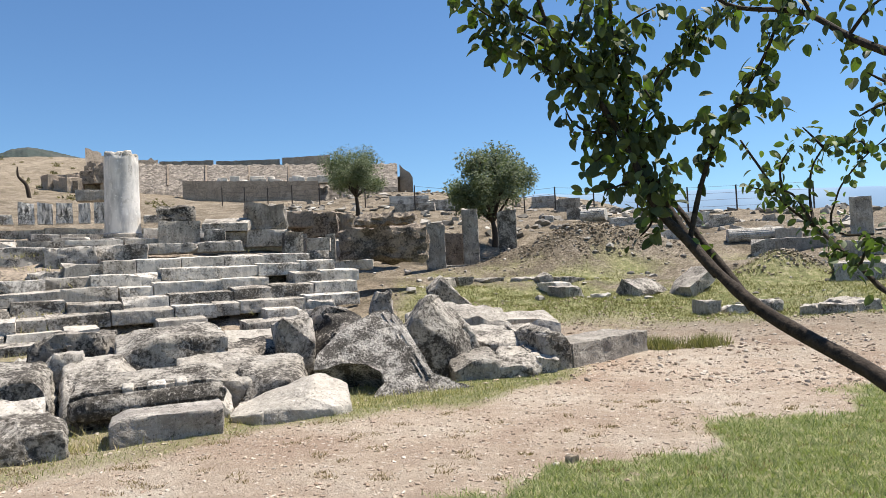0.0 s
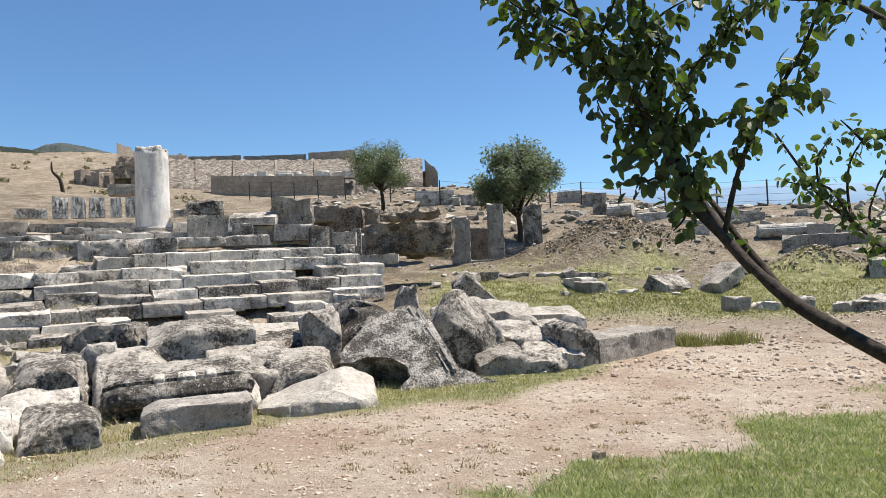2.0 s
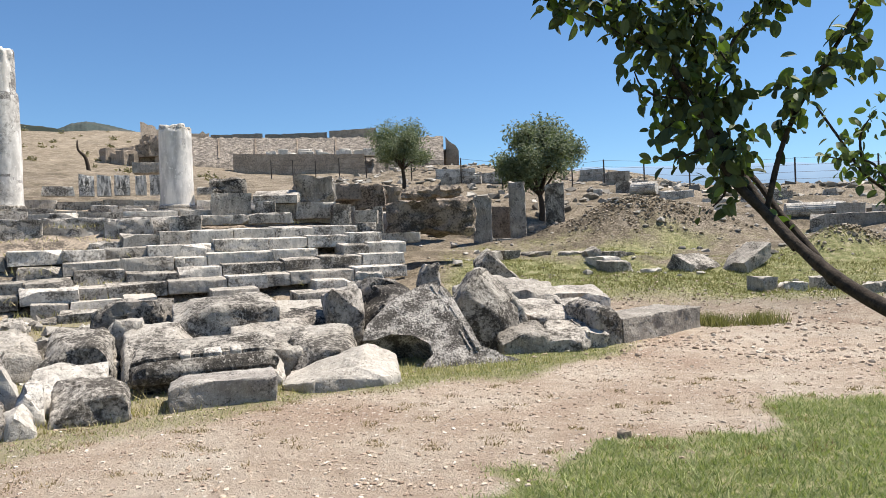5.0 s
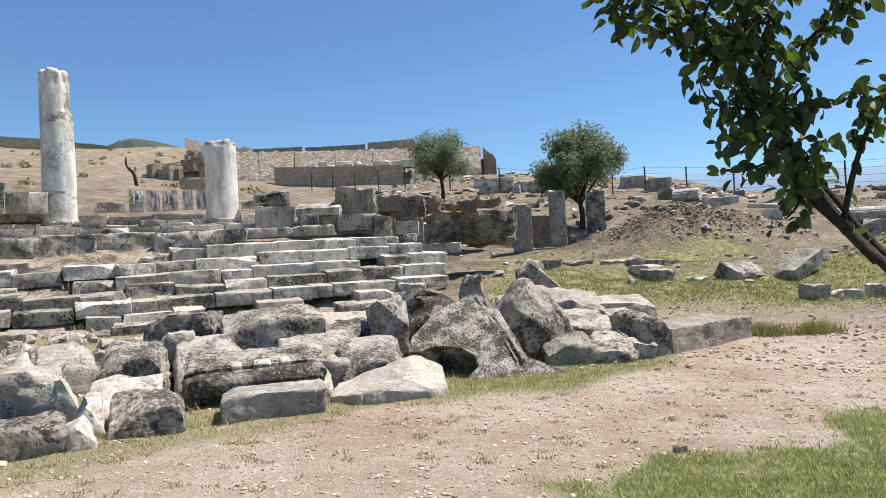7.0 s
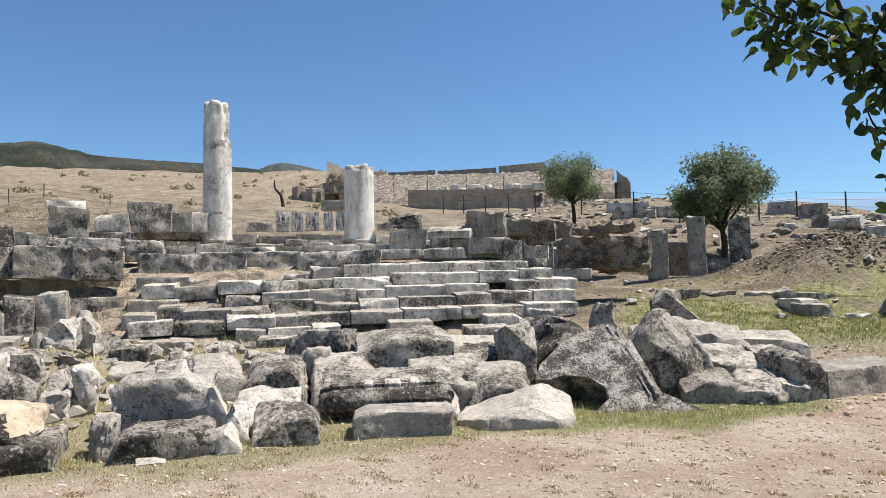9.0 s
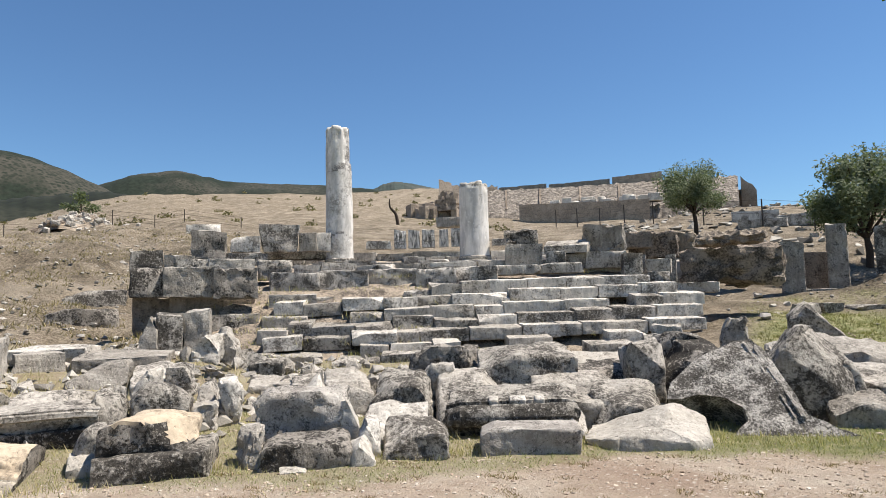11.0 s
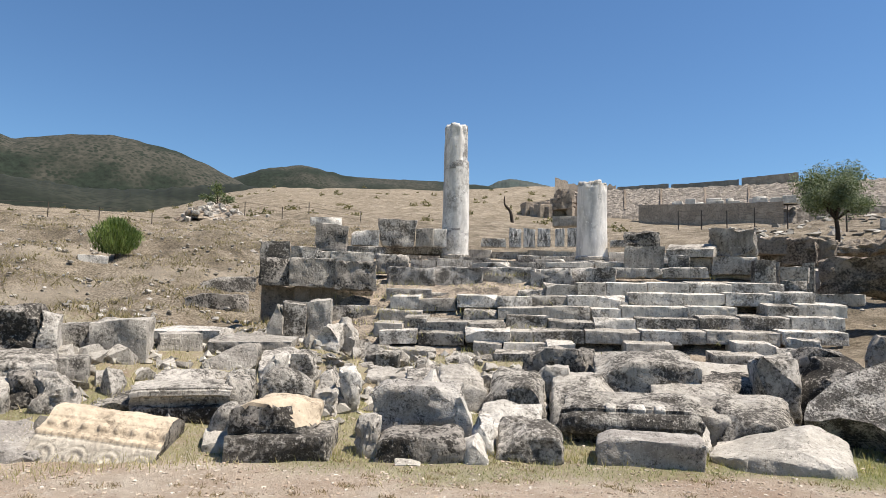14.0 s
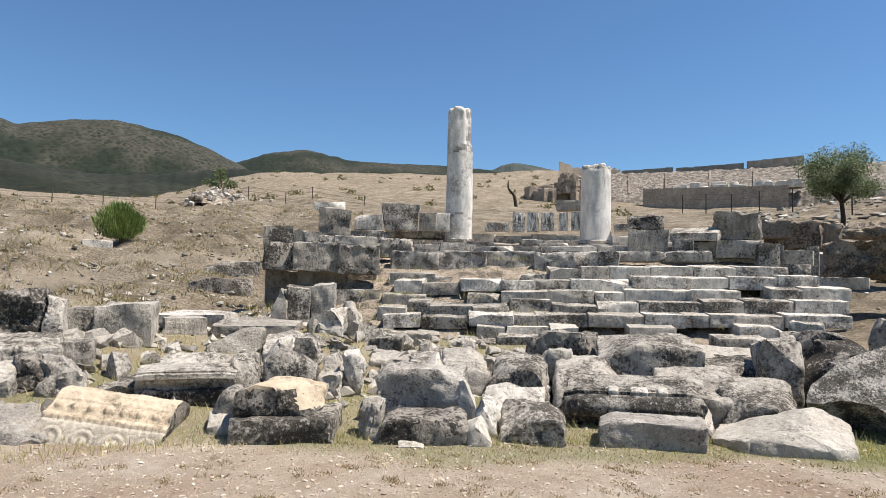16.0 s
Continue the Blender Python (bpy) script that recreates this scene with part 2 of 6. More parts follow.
def terrain(x, y):
    x, y = np.asarray(x, float), np.asarray(y, float)
    r = np.hypot(x, y)
    a = np.degrees(np.arctan2(-x, y))
    a = np.clip(a, AZ[0], AZ[-1])
    i = np.clip(np.searchsorted(AZ, a) - 1, 0, len(AZ) - 2)
    az = np.array(AZ, float)
    f = (a - az[i]) / (az[i + 1] - az[i])
    f = f * f * (3 - 2 * f)
    rows = np.array([np.interp(r.ravel(), RR, row) for row in TABLE]).reshape((len(AZ),) + r.shape)
    lo = np.take_along_axis(rows, i[None], 0)[0]
    hi = np.take_along_axis(rows, i[None] + 1, 0)[0]
    z = lo * (1 - f) + hi * f
    z = z + 1.55 * np.exp(-(((x - 5.2) / 3.0) ** 2 + ((y - 24.6) / 1.9) ** 2))      # spoil heap
    z = z + 0.40 * np.exp(-(((x - 0.9) / 1.1) ** 2 + ((y - 10.2) / 0.9) ** 2))      # rubble under the pile
    z = z + 0.75 * np.exp(-(((x - 9.6) / 1.2) ** 2 + ((y - 19.0) / 0.9) ** 2))      # small heap
    far = np.clip((r - 7) / 10, 0, 1)
    z = z + far * (0.10 * np.sin(x * 0.9 + 1.3) * np.sin(y * 1.1 + 0.4) + 0.05 * np.sin(x * 2.3) * np.sin(y * 2.7 + 1))
    z = z + far * ROUGH_AMP * rough(x, y) * (0.35 + 0.65 * np.clip((a - 36) / 12, 0, 1))
    z = z + 0.012 * np.sin(x * 3.1 + 0.5) * np.sin(y * 2.6) + 0.008 * np.sin(x * 7.7 + y * 3) * np.sin(y * 8.3)
    z = z + np.clip((r - 30) / 60, 0, 1) * (0.35 * np.sin(x * 0.21 + 2) * np.sin(y * 0.27) + 0.5 * np.sin(x * 0.07) * np.sin(y * 0.09 + 1))
    return z


def smooth(e0, e1, v):
    t = np.clip((v - e0) / (e1 - e0), 0, 1)
    return t * t * (3 - 2 * t)


def lawn_mask(x, y):
    """1 on the watered lawn at the walker's feet, beyond a wavering edge."""
    edge = 0.62 * (x - 0.5) + 3.99 - y * 0.93 + 0.18 * np.sin(x * 3.1) + 0.10 * np.sin(x * 7 + y * 2) + 0.10 * rough(x * 2.2, y * 2.2)
    return smooth(-0.30, 0.32, edge)


def verge_mask(x, y):
    """1 on the strip of short grass along the fallen blocks."""
    line = (y - 5.85) - 0.72 * (x + 2.3)
    d = line + 0.25 * np.sin(x * 1.7 + 1) + 0.12 * np.sin(x * 5.1)
    return smooth(-0.75, -0.05, d) * smooth(2.6, 1.2, x - 0.0) * smooth(9, 7.5, np.hypot(x, y) * 0.9) * (0.55 + 0.45 * smooth(-3, 0.5, x))


TRACKS = [((-15.5, 3.0), (-18.3, 6.9), (-19.0, 8.5), (-20.5, 11.0), (-20.2, 12.3), (-20.0, 14.5)), ((-27.0, 6.0), (-23.5, 9.2), (-25.0, 11.9), (-30.0, 14.0)),
          ((-50.0, 50.0), (-56.7, 56.2), (-63.6, 68.6), (-61.7, 75.1), (-60.0, 84.0)), ((-78.0, 112.0), (-83.7, 126.2), (-100.1, 162.7), (-102.7, 182.0))]


def track_mask(x, y):
    """1 on the pale trodden tracks of the bank and the slope."""
    best = np.full(np.shape(x), 9.0)
    for line in TRACKS:
        for (ax, ay), (bx, by) in zip(line, line[1:]):
            dx, dy = bx - ax, by - ay
            t = np.clip(((x - ax) * dx + (y - ay) * dy) / (dx * dx + dy * dy), 0, 1)
            best = np.minimum(best, np.hypot(x - ax - t * dx, y - ay - t * dy) / (0.5 + 0.006 * math.hypot(ax, ay)))
    return smooth(1.3, 0.4, best) * (1 - 0.55 * smooth(40, 70, np.hypot(x, y)))


def field_mask(x, y):
    """1 on the green hollow beside the temple and among the blocks in front of it."""
    r, a = np.hypot(x, y), np.degrees(np.arctan2(-x, y))
    hollow = smooth(12.0, 15.0, r + 0.06 * a) * smooth(25, 18, r + 0.8 * rough(x, y)) * smooth(6, 1, a)
    among = smooth(7.2, 7.8, r) * smooth(17, 12, r) * smooth(0, 6, a) * 0.45
    return np.maximum(hollow, among)


radii = [0.0] + list(np.geomspace(0.7, 2600, 270))
SEG = 480
verts, faces = [(0.0, 0.0)], []
for r in radii[1:]:
    for k in range(SEG):
        th = 2 * math.pi * k / SEG
        verts.append((r * math.cos(th), r * math.sin(th)))
for k in range(SEG):
    faces.append((0, 1 + k, 1 + (k + 1) % SEG))
for j in range(len(radii) - 2):
    b0, b1 = 1 + j * SEG, 1 + (j + 1) * SEG
    for k in range(SEG):
        k2 = (k + 1) % SEG
        faces.append((b0 + k, b1 + k, b1 + k2, b0 + k2))
pts = np.array(verts)
gz = terrain(pts[:, 0], pts[:, 1])
me = bpy.data.meshes.new("ground")
me.from_pydata(np.column_stack([pts, gz]).tolist(), [], faces)
zone = me.color_attributes.new("zone", "FLOAT_COLOR", "POINT")
cols = np.ones((len(pts), 4))
cols[:, 0] = lawn_mask(pts[:, 0], pts[:, 1])
cols[:, 1] = np.clip(verge_mask(pts[:, 0], pts[:, 1]), 0, 1)
cols[:, 2] = field_mask(pts[:, 0], pts[:, 1])
cols[:, 3] = track_mask(pts[:, 0], pts[:, 1])
zone.data.foreach_set("color", cols.ravel())
me.polygons.foreach_set("use_smooth", [True] * len(faces))
ground = new("ground", me)
tagged(ground, "stony earth path, short grass and dry rising hillside", "ground", kind="structure")

m, nt, b = mat("earth_and_grass", 0.95)
co = coords(nt)
zn = nt.nodes.new("ShaderNodeAttribute")
zn.attribute_name = "zone"
sep = nt.nodes.new("ShaderNodeSeparateColor")
nt.links.new(zn.outputs["Color"], sep.inputs[0])
big, med, fine = noise_tex(nt, co, 0.8, 6, 0.6), noise_tex(nt, co, 6, 6, 0.65), noise_tex(nt, co, 60, 5, 0.7)
dirt = ramp(nt, big, [(0.36, (0.48, 0.35, 0.255)), (0.5, (0.62, 0.50, 0.38)), (0.64, (0.72, 0.625, 0.50))])
dirt = mixc(nt, ramp(nt, med, [(0.38, (0, 0, 0)), (0.62, (1, 1, 1))]), mixc(nt, 0.5, dirt, (0.40, 0.29, 0.20)), dirt)
vor = node(nt, "ShaderNodeTexVoronoi", Scale=22.0, Randomness=1.0)
nt.links.new(co, vor.inputs["Vector"])
vs = nt.nodes.new("ShaderNodeSeparateColor")
nt.links.new(vor.outputs["Color"], vs.inputs[0])
chip = nt.nodes.new("ShaderNodeMath")
chip.operation = "MULTIPLY"
nt.links.new(ramp(nt, vor.outputs["Distance"], [(0.20, (1, 1, 1)), (0.42, (0, 0, 0))]), chip.inputs[0])
nt.links.new(ramp(nt, vs.outputs[0], [(0.55, (0, 0, 0)), (0.62, (1, 1, 1))]), chip.inputs[1])
shade = ramp(nt, vs.outputs[1], [(0.0, (0.42, 0.31, 0.22)), (0.5, (0.68, 0.58, 0.46)), (1.0, (0.82, 0.75, 0.65))])
dirt = mixc(nt, chip.outputs[0], dirt, shade)
dirt = mixc(nt, ramp(nt, fine, [(0.60, (0, 0, 0)), (0.72, (0.8, 0.8, 0.8))]), dirt, (0.78, 0.70, 0.60))
dirt = mixc(nt, ramp(nt, fine, [(0.28, (0.7, 0.7, 0.7)), (0.38, (0, 0, 0))]), dirt, (0.25, 0.19, 0.13))
# dry hillside farther off
dist = nt.nodes.new("ShaderNodeVectorMath")
dist.operation = "LENGTH"
nt.links.new(co, dist.inputs[0])
away = ramp(nt, node(nt, "ShaderNodeMapRange").outputs[0], [(0.0, (0, 0, 0)), (1.0, (1, 1, 1))])
mr = [n for n in nt.nodes if n.bl_idname == "ShaderNodeMapRange"][0]
mr.inputs[1].default_value, mr.inputs[2].default_value = 9, 17
nt.links.new(dist.outputs["Value"], mr.inputs[0])
hill_n = noise_tex(nt, co, 0.09, 8, 0.7, 0.6)
hill = ramp(nt, hill_n, [(0.36, (0.095, 0.080, 0.052)), (0.5, (0.16, 0.133, 0.09)), (0.64, (0.25, 0.213, 0.155))])
bank = ramp(nt, noise_tex(nt, co, 0.9, 8, 0.7, 0.5), [(0.38, (0.13, 0.104, 0.073)), (0.5, (0.265, 0.214, 0.156)), (0.62, (0.43, 0.362, 0.28))])
hill = mixc(nt, 0.6, hill, bank)
grain = ramp(nt, noise_tex(nt, co, 14, 6, 0.75), [(0.40, (0.45, 0.43, 0.39)), (0.60, (1.4, 1.4, 1.4))])
hill = mixc(nt, 1.0, hill, grain, "MULTIPLY")
hill = mixc(nt, zn.outputs["Alpha"], hill, mixc(nt, 0.45, (0.42, 0.355, 0.27), hill))
col = mixc(nt, away, dirt, hill)
green = ramp(nt, med, [(0.34, (0.15, 0.18, 0.06)), (0.5, (0.27, 0.28, 0.115)), (0.66, (0.48, 0.43, 0.24))])
dry = ramp(nt, med, [(0.36, (0.17, 0.19, 0.07)), (0.55, (0.31, 0.295, 0.14)), (0.68, (0.48, 0.41, 0.265))])


def soft_mask(src, width=0.35):
    add = nt.nodes.new("ShaderNodeMath")
    add.operation = "ADD"
    nt.links.new(src, add.inputs[0])
    sc = node(nt, "ShaderNodeMath")
    sc.operation, sc.inputs[1].default_value, sc.inputs[2].default_value = "MULTIPLY_ADD", 1.4, -0.7
    nt.links.new(med, sc.inputs[0])
    nt.links.new(sc.outputs[0], add.inputs[1])
    return ramp(nt, add.outputs[0], [(0.5 - width, (0, 0, 0)), (0.5 + width, (1, 1, 1))])


col = mixc(nt, soft_mask(sep.outputs[2]), col, mixc(nt, 0.65, green, dry))
col = mixc(nt, soft_mask(sep.outputs[1]), col, dry)
col = mixc(nt, soft_mask(sep.outputs[0], 0.2), col, green)
nt.links.new(col, b.inputs["Base Color"])
hsum = nt.nodes.new("ShaderNodeMath")
nt.links.new(med, hsum.inputs[0])
nt.links.new(fine, hsum.inputs[1])
bump(nt, b, hsum.outputs[0], 1.0, 0.06)
me.materials.append(m)


# ---- temple steps ----
steps = tagged(new("temple_steps"), "ruined flight of weathered limestone temple steps", "steps", kind="structure")
rows = [(0.62, 12.6, -3.6, 4.4, 0.26), (0.80, 13.0, -3.9, 5.0, 0.24), (1.02, 13.4, -3.3, 5.4, 0.25), (1.26, 13.8, -2.6, 6.6, 0.26),
        (1.48, 14.2, -2.6, 6.7, 0.25), (1.72, 14.6, -2.4, 6.3, 0.26), (1.97, 15.0, 0.3, 5.4, 0.27),
        (2.50, 17.0, 1.0, 5.4, 0.24), (2.66, 17.6, -2.4, 5.6, 0.24), (2.84, 19.7, -3.2, 5.4, 0.22), (3.10, 21.9, -3.6, 5.8, 0.26), (3.34, 22.6, -4.2, 6.2, 0.24)]
rnd = random.Random(4)
for n, (top, v, u0, u1, hh) in enumerate(rows):
    u = u0
    while u < u1:
        w = rnd.uniform(0.45, 1.0) if u < 1 or rnd.random() < 0.4 else rnd.uniform(0.8, 1.4)
        miss = rnd.random()
        left = u < 1.0
        if miss > (0.13 if left else 0.05):
            dz = rnd.uniform(-0.012, 0.008) * (6 if left else 1)
            dv = rnd.uniform(-0.06, 0.04) * (2.4 if left else 1)
            x, y = ground_point(u + w / 2, v + dv)
            mt = WHITE if rnd.random() < (0.28 if left else 0.5 if u < 4 else 0.7) * (0.6 if n > 6 else 1) else DARK if rnd.random() < (0.34 if left or n > 6 else 0.12) else STONE
            dz += 0.04 * noise.noise((u * 0.45, n * 1.7, 4)) + (0.03 * u if n < 7 else 0)
            block(x, y, top - hh + dz - (0.03 if n < 7 else 0.06), w * 0.99, rnd.uniform(0.55, 0.75), hh + 0.06, 33 + rnd.uniform(-1.2, 1.2) * (4 if left else 1), mt,
                  ry=rnd.uniform(-0.8, 0.8) * (3.5 if left else 1), rx=rnd.uniform(-2, 1), parent=steps, wear=0.014, slope=rnd.uniform(0.10, 0.24) if n < 7 else 0.08, skew=0.9 if left else 0.3, chips=(0, 1) if left else (0, 0, 0, 1))
        u += w
# the steps' rubble core, rising behind the treads
core = bmesh.new()
prof = [(12.8, 0.0), (12.8, 0.30), (13.2, 0.50), (13.6, 0.72), (14.0, 0.95), (14.4, 1.18), (14.8, 1.42), (15.2, 1.66), (15.6, 1.86), (17.2, 2.3),
        (19.0, 2.62), (21.4, 2.78), (22.4, 3.0), (24.5, 3.2), (24.5, 0.0)]
nu = 40
grid = []
for k in range(nu + 1):
    u = -3.6 + 9.8 * k / nu
    ring = []
    for v, z in prof:
        x, y = ground_point(u, v + 0.10 * noise.noise((u * 1.3, v, z * 3)))
        ring.append(core.verts.new((x, y, z + (0.10 * noise.noise((u * 1.7, v * 2, 3)) if z > 0 else 0))))
    grid.append(ring)
for k in range(nu):
    for j in range(len(prof) - 1):
        core.faces.new((grid[k][j], grid[k + 1][j], grid[k + 1][j + 1], grid[k][j + 1]))
core.faces.new(grid[0])
core.faces.new(list(reversed(grid[-1])))
part("rubble_core", core, EARTH, steps, "earth and rubble core between the treads")


# ---- columns ----
def column(u, v, z0, height, r0, r1, seed, name, label, broken):
    x, y = ground_point(u, v)
    root = tagged(new(name), label, "column", "temple columns")
    root.matrix_basis = pose(x, y, z0, 0, 0, 33)
    bm = bmesh.new()
    n, lev = 48, 60
    rings = []
    for j in range(lev + 1):
        t = j / lev
        z = 0.14 + (height - 0.14) * t
        ring = []
        for k in range(n):
            a = 2 * math.pi * k / n
            r = r0 + (r1 - r0) * t
            p = Vector((math.cos(a) * 1.2, math.sin(a) * 1.2, z * 0.8 + seed))
            r += 0.016 * noise.noise(p * 1.3) + 0.010 * noise.noise(p * 5)
            if j == lev:
                r -= 0.03
            if j == 0:
                r += 0.015
            chip = noise.noise(p * 1.7 + Vector((3, 3, 3)))
            if height > 3 and t > 0.72 and -1.1 < math.atan2(math.sin(a), math.cos(a)) < 0.6:
                r -= 0.05
            if t > 0.86 and chip > 0.1:
                r -= 0.09 * (t - 0.86) / 0.14
            zz = z + (broken * noise.noise(p * 1.6) if j >= lev - 1 else 0)
            ring.append(bm.verts.new((r * math.cos(a), r * math.sin(a), zz)))
        rings.append(ring)
    for j in range(lev):
        for k in range(n):
            bm.faces.new((rings[j][k], rings[j][(k + 1) % n], rings[j + 1][(k + 1) % n], rings[j + 1][k])).smooth = True
    c = bm.verts.new((0, 0, height + 0.02))
    for k in range(n):
        bm.faces.new((rings[-1][k], rings[-1][(k + 1) % n], c))
    for f in bm.faces:
        c = f.calc_center_median()
        t, a = c.z / height, math.atan2(c.y, c.x)
        wob = 0.05 * noise.noise(c * 2.5)
        if height > 3:
            scar = -1.25 + wob * 3 < a < 0.7 and t + wob > 0.70 and a + 0.6 > (0.95 - t) * -2.2 + 0.1
            band = 0.66 < t + wob * 0.8 < 0.70 and -2.3 < a < -0.9
            crack = abs(t - 0.20 - 0.025 * math.sin(a * 3) + wob * 0.5) < 0.007
            f.material_index = 1 if scar or band or crack else 0
        else:
            f.material_index = 2 if t > 0.955 + wob * 0.3 else 1 if t < 0.03 or (abs(a + 1.2) < 0.16 and 0.6 < t + wob < 0.85 and wob > -0.01) else 0
    shaft = part("shaft", bm, MARBLE, root)
    shaft.data.materials.append(SPALLED)
    shaft.data.materials.append(WHITE)
    bm = bmesh.new()
    prof = [(r0 + 0.02, 0.16), (r0 + 0.05, 0.13), (r0 + 0.05, 0.07), (r0 + 0.03, 0.05), (r0 + 0.09, 0.04), (r0 + 0.10, 0.0)]
    pr = []
    for r, z in prof:
        pr.append([bm.verts.new((r * math.cos(2 * math.pi * k / 40), r * math.sin(2 * math.pi * k / 40), z)) for k in range(40)])
    for j in range(len(prof) - 1):
        for k in range(40):
            bm.faces.new((pr[j + 1][k], pr[j + 1][(k + 1) % 40], pr[j][(k + 1) % 40], pr[j][k]))
    part("base_moulding", bm, STONE, root)
    return root


for k, (w, zz) in enumerate(((1.5, 2.62), (1.25, 2.74))):
    x, y = ground_point(-1.43, 20.95 - w / 2)
    block(x, y, zz, w, w, 0.14, 33, STONE, label="flat square plinth slab under the column", rests=False, wear=0.015, cuts=3)
tall = column(-1.43, 20.95, 2.85, 4.28, 0.425, 0.39, 2, "marble_column", "tall grey-white marble column broken off at the top", 0.05)
short = column(2.80, 20.95, 2.85, 2.45, 0.47, 0.45, 7, "marble_column", "short stump of a white marble column with a bleached top", 0.10)


# ---- fallen blocks and standing masonry ----
# front row
block(-4.88, 3.93, 0.13, 0.92, 0.86, 0.24, 40, DARK, chips=(0,), wear=0.016, label="dark grey rectangular stone slab lying in the grass", breaks=((1, -1, 0, 1.9),))
capstone = block(-5.02, 4.02, 0.345, 0.80, 0.66, 0.30, 46, CRUST, chips=(0,), wear=0.02, name="broken_capstone", label="ochre-topped carved stone fragment resting on a dark slab", rests=False,
                 breaks=((1, -0.9, 0.35, 1.15), (0.8, 0, 1, 1.35), (1, 0.2, -0.8, 1.35), (-0.8, 0.2, 1, 1.2), (0.2, 1, 0.6, 1.3)))
block(-5.59, 3.90, 0.28, 0.31, 0.42, 0.27, 52, STONE, breaks=((-1, 0, 1, 1.15), (1, 0, 1, 1.5), (-1, -1, 0.3, 1.4)), rounding=5, label="rounded grey boulder leaning against a dark slab")
block(-5.51, 3.76, 0.17, 0.26, 0.35, 0.15, 50, PALE, breaks=((0, -1, 1, 1.2),), label="low pale stone half sunk in grass")
block(-4.42, 4.59, 0.21, 0.19, 0.40, 0.27, 44, STONE, wear=0.05, breaks=((-1, -1, 0.6, 1.2),), label="small broken grey stone beside a dark block")
block(-3.94, 4.75, 0.13, 0.77, 0.62, 0.25, 39, CRUST, wear=0.025, chips=(0,), breaks=((1, -0.4, 0.8, 1.75), (-1, 0, 1, 1.75)), label="dark-fronted squared limestone block")
block(-4.51, 5.38, 0.36, 0.88, 0.60, 0.35, 38, PITTED, wear=0.06, breaks=((-1, 0, 0.5, 1.35), (0.6, -0.5, 1, 1.75)), label="rough-faced grey limestone block with pitted front")
block(-4.53, 5.68, 0.52, 0.44, 0.50, 0.32, 40, WHITE, taper=0.5, wear=0.05, breaks=((1, -0.6, 1, 0.9), (-1, 0, 1.4, 1.3)), label="white broken marble lump with jagged top")
block(-4.11, 5.62, 0.50, 0.20, 0.25, 0.11, 34, WHITE, breaks=((1, 0, 1, 0.9),), rests=True, label="bright splinter of white marble")
block(-3.55, 5.04, 0.14, 0.24, 0.30, 0.23, 38, WHITE, breaks=((1, -0.4, 1, 0.9), (-1, -0.5, 0.5, 1.2), (-0.6, 0, 1, 1.1)), label="small bright white broken marble lump")
block(-3.66, 5.33, 0.27, 0.20, 0.35, 0.20, 38, WHITE, breaks=((0.5, -1, 0.6, 1.3), (-1, 0, 1, 1.3)), label="white broken marble stone behind a white lump")
block(-3.98, 4.62, 0.13, 0.24, 0.16, 0.06, 38, WHITE, breaks=((0, -1, 1, 1.2), (1, 0, 1, 1.3)), label="flat white stone chip in the grass")
block(-3.26, 5.44, 0.14, 0.59, 0.62, 0.30, 30, STONE, wear=0.03, breaks=((-1, -0.6, 0.9, 1.25), (1, 0, 1, 1.6), (-0.2, -1, 0.9, 1.45)), label="grey broken block with a sloping face")
block(-3.74, 5.87, 0.39, 0.63, 0.55, 0.17, 34, WHITE, slope=0.75, ry=9, wear=0.035, breaks=((-1, 0, 1.2, 1.6), (1, -1, 0.2, 1.3)), label="bleached white slab tilted between blocks")
block(-4.93, 6.76, 0.37, 0.57, 0.70, 0.40, 42, STONE, slope=0.35, wear=0.035, breaks=((1, 0, 1, 1.5), (-1, -0.5, 0, 1.25)), label="grey slab with a bright top leaning back")
block(-4.33, 6.86, 0.34, 0.79, 0.85, 0.41, 24, DARK, slope=0.25, taper=0.25, wear=0.05, breaks=((-1, -0.6, 0.7, 1.35), (1, 0, 1, 1.65)), label="rough grey block with a craggy dark front")
block(-4.54, 8.52, 0.60, 0.95, 0.65, 0.34, 30, CRUST, wear=0.09, breaks=((-1, 0, 1, 1.5), (1, -0.6, 0.4, 1.4)), label="black craggy carved block lying on its side")
block(-4.25, 7.65, 0.52, 0.46, 0.50, 0.24, 30, STONE, breaks=((-1, 0, 1, 1.2),), wear=0.04, label="small grey stone wedged in the pile")
block(-3.55, 7.06, 0.31, 0.74, 0.95, 0.38, 24, STONE, slope=0.55, wear=0.03, breaks=((-1, -0.3, 0.6, 1.45), (1, 0, 1, 1.5)), label="grey slab with a pale worn top tilted towards the path")
block(-2.37, 6.01, 0.14, 0.92, 0.48, 0.24, 24, PITTED, wear=0.016, chips=(0,), breaks=((-1, 0, 0.8, 1.55),), label="low grey rectangular block with dressed face")
block(-1.42, 6.59, 0.14, 1.17, 0.80, 0.35, 12, PALE, slope=0.30, wear=0.018, rounding=0, chips=(0,), breaks=((-1, 0, 1.15, 0.62), (1, -0.2, 0.95, 1.05), (-1, -1, 0, 1.5), (1, -0.9, 0, 1.55), (0, -1, 0.8, 1.1)), label="pale broken slab with a peaked top")
block(-3.20, 8.24, 0.40, 1.25, 0.95, 0.55, 27, DARK, wear=0.03, chips=(0,), slope=0.1, breaks=((-1, -0.2, 0.9, 1.45), (1, 0, 1, 1.8)), label="large squared grey block with a bright top")
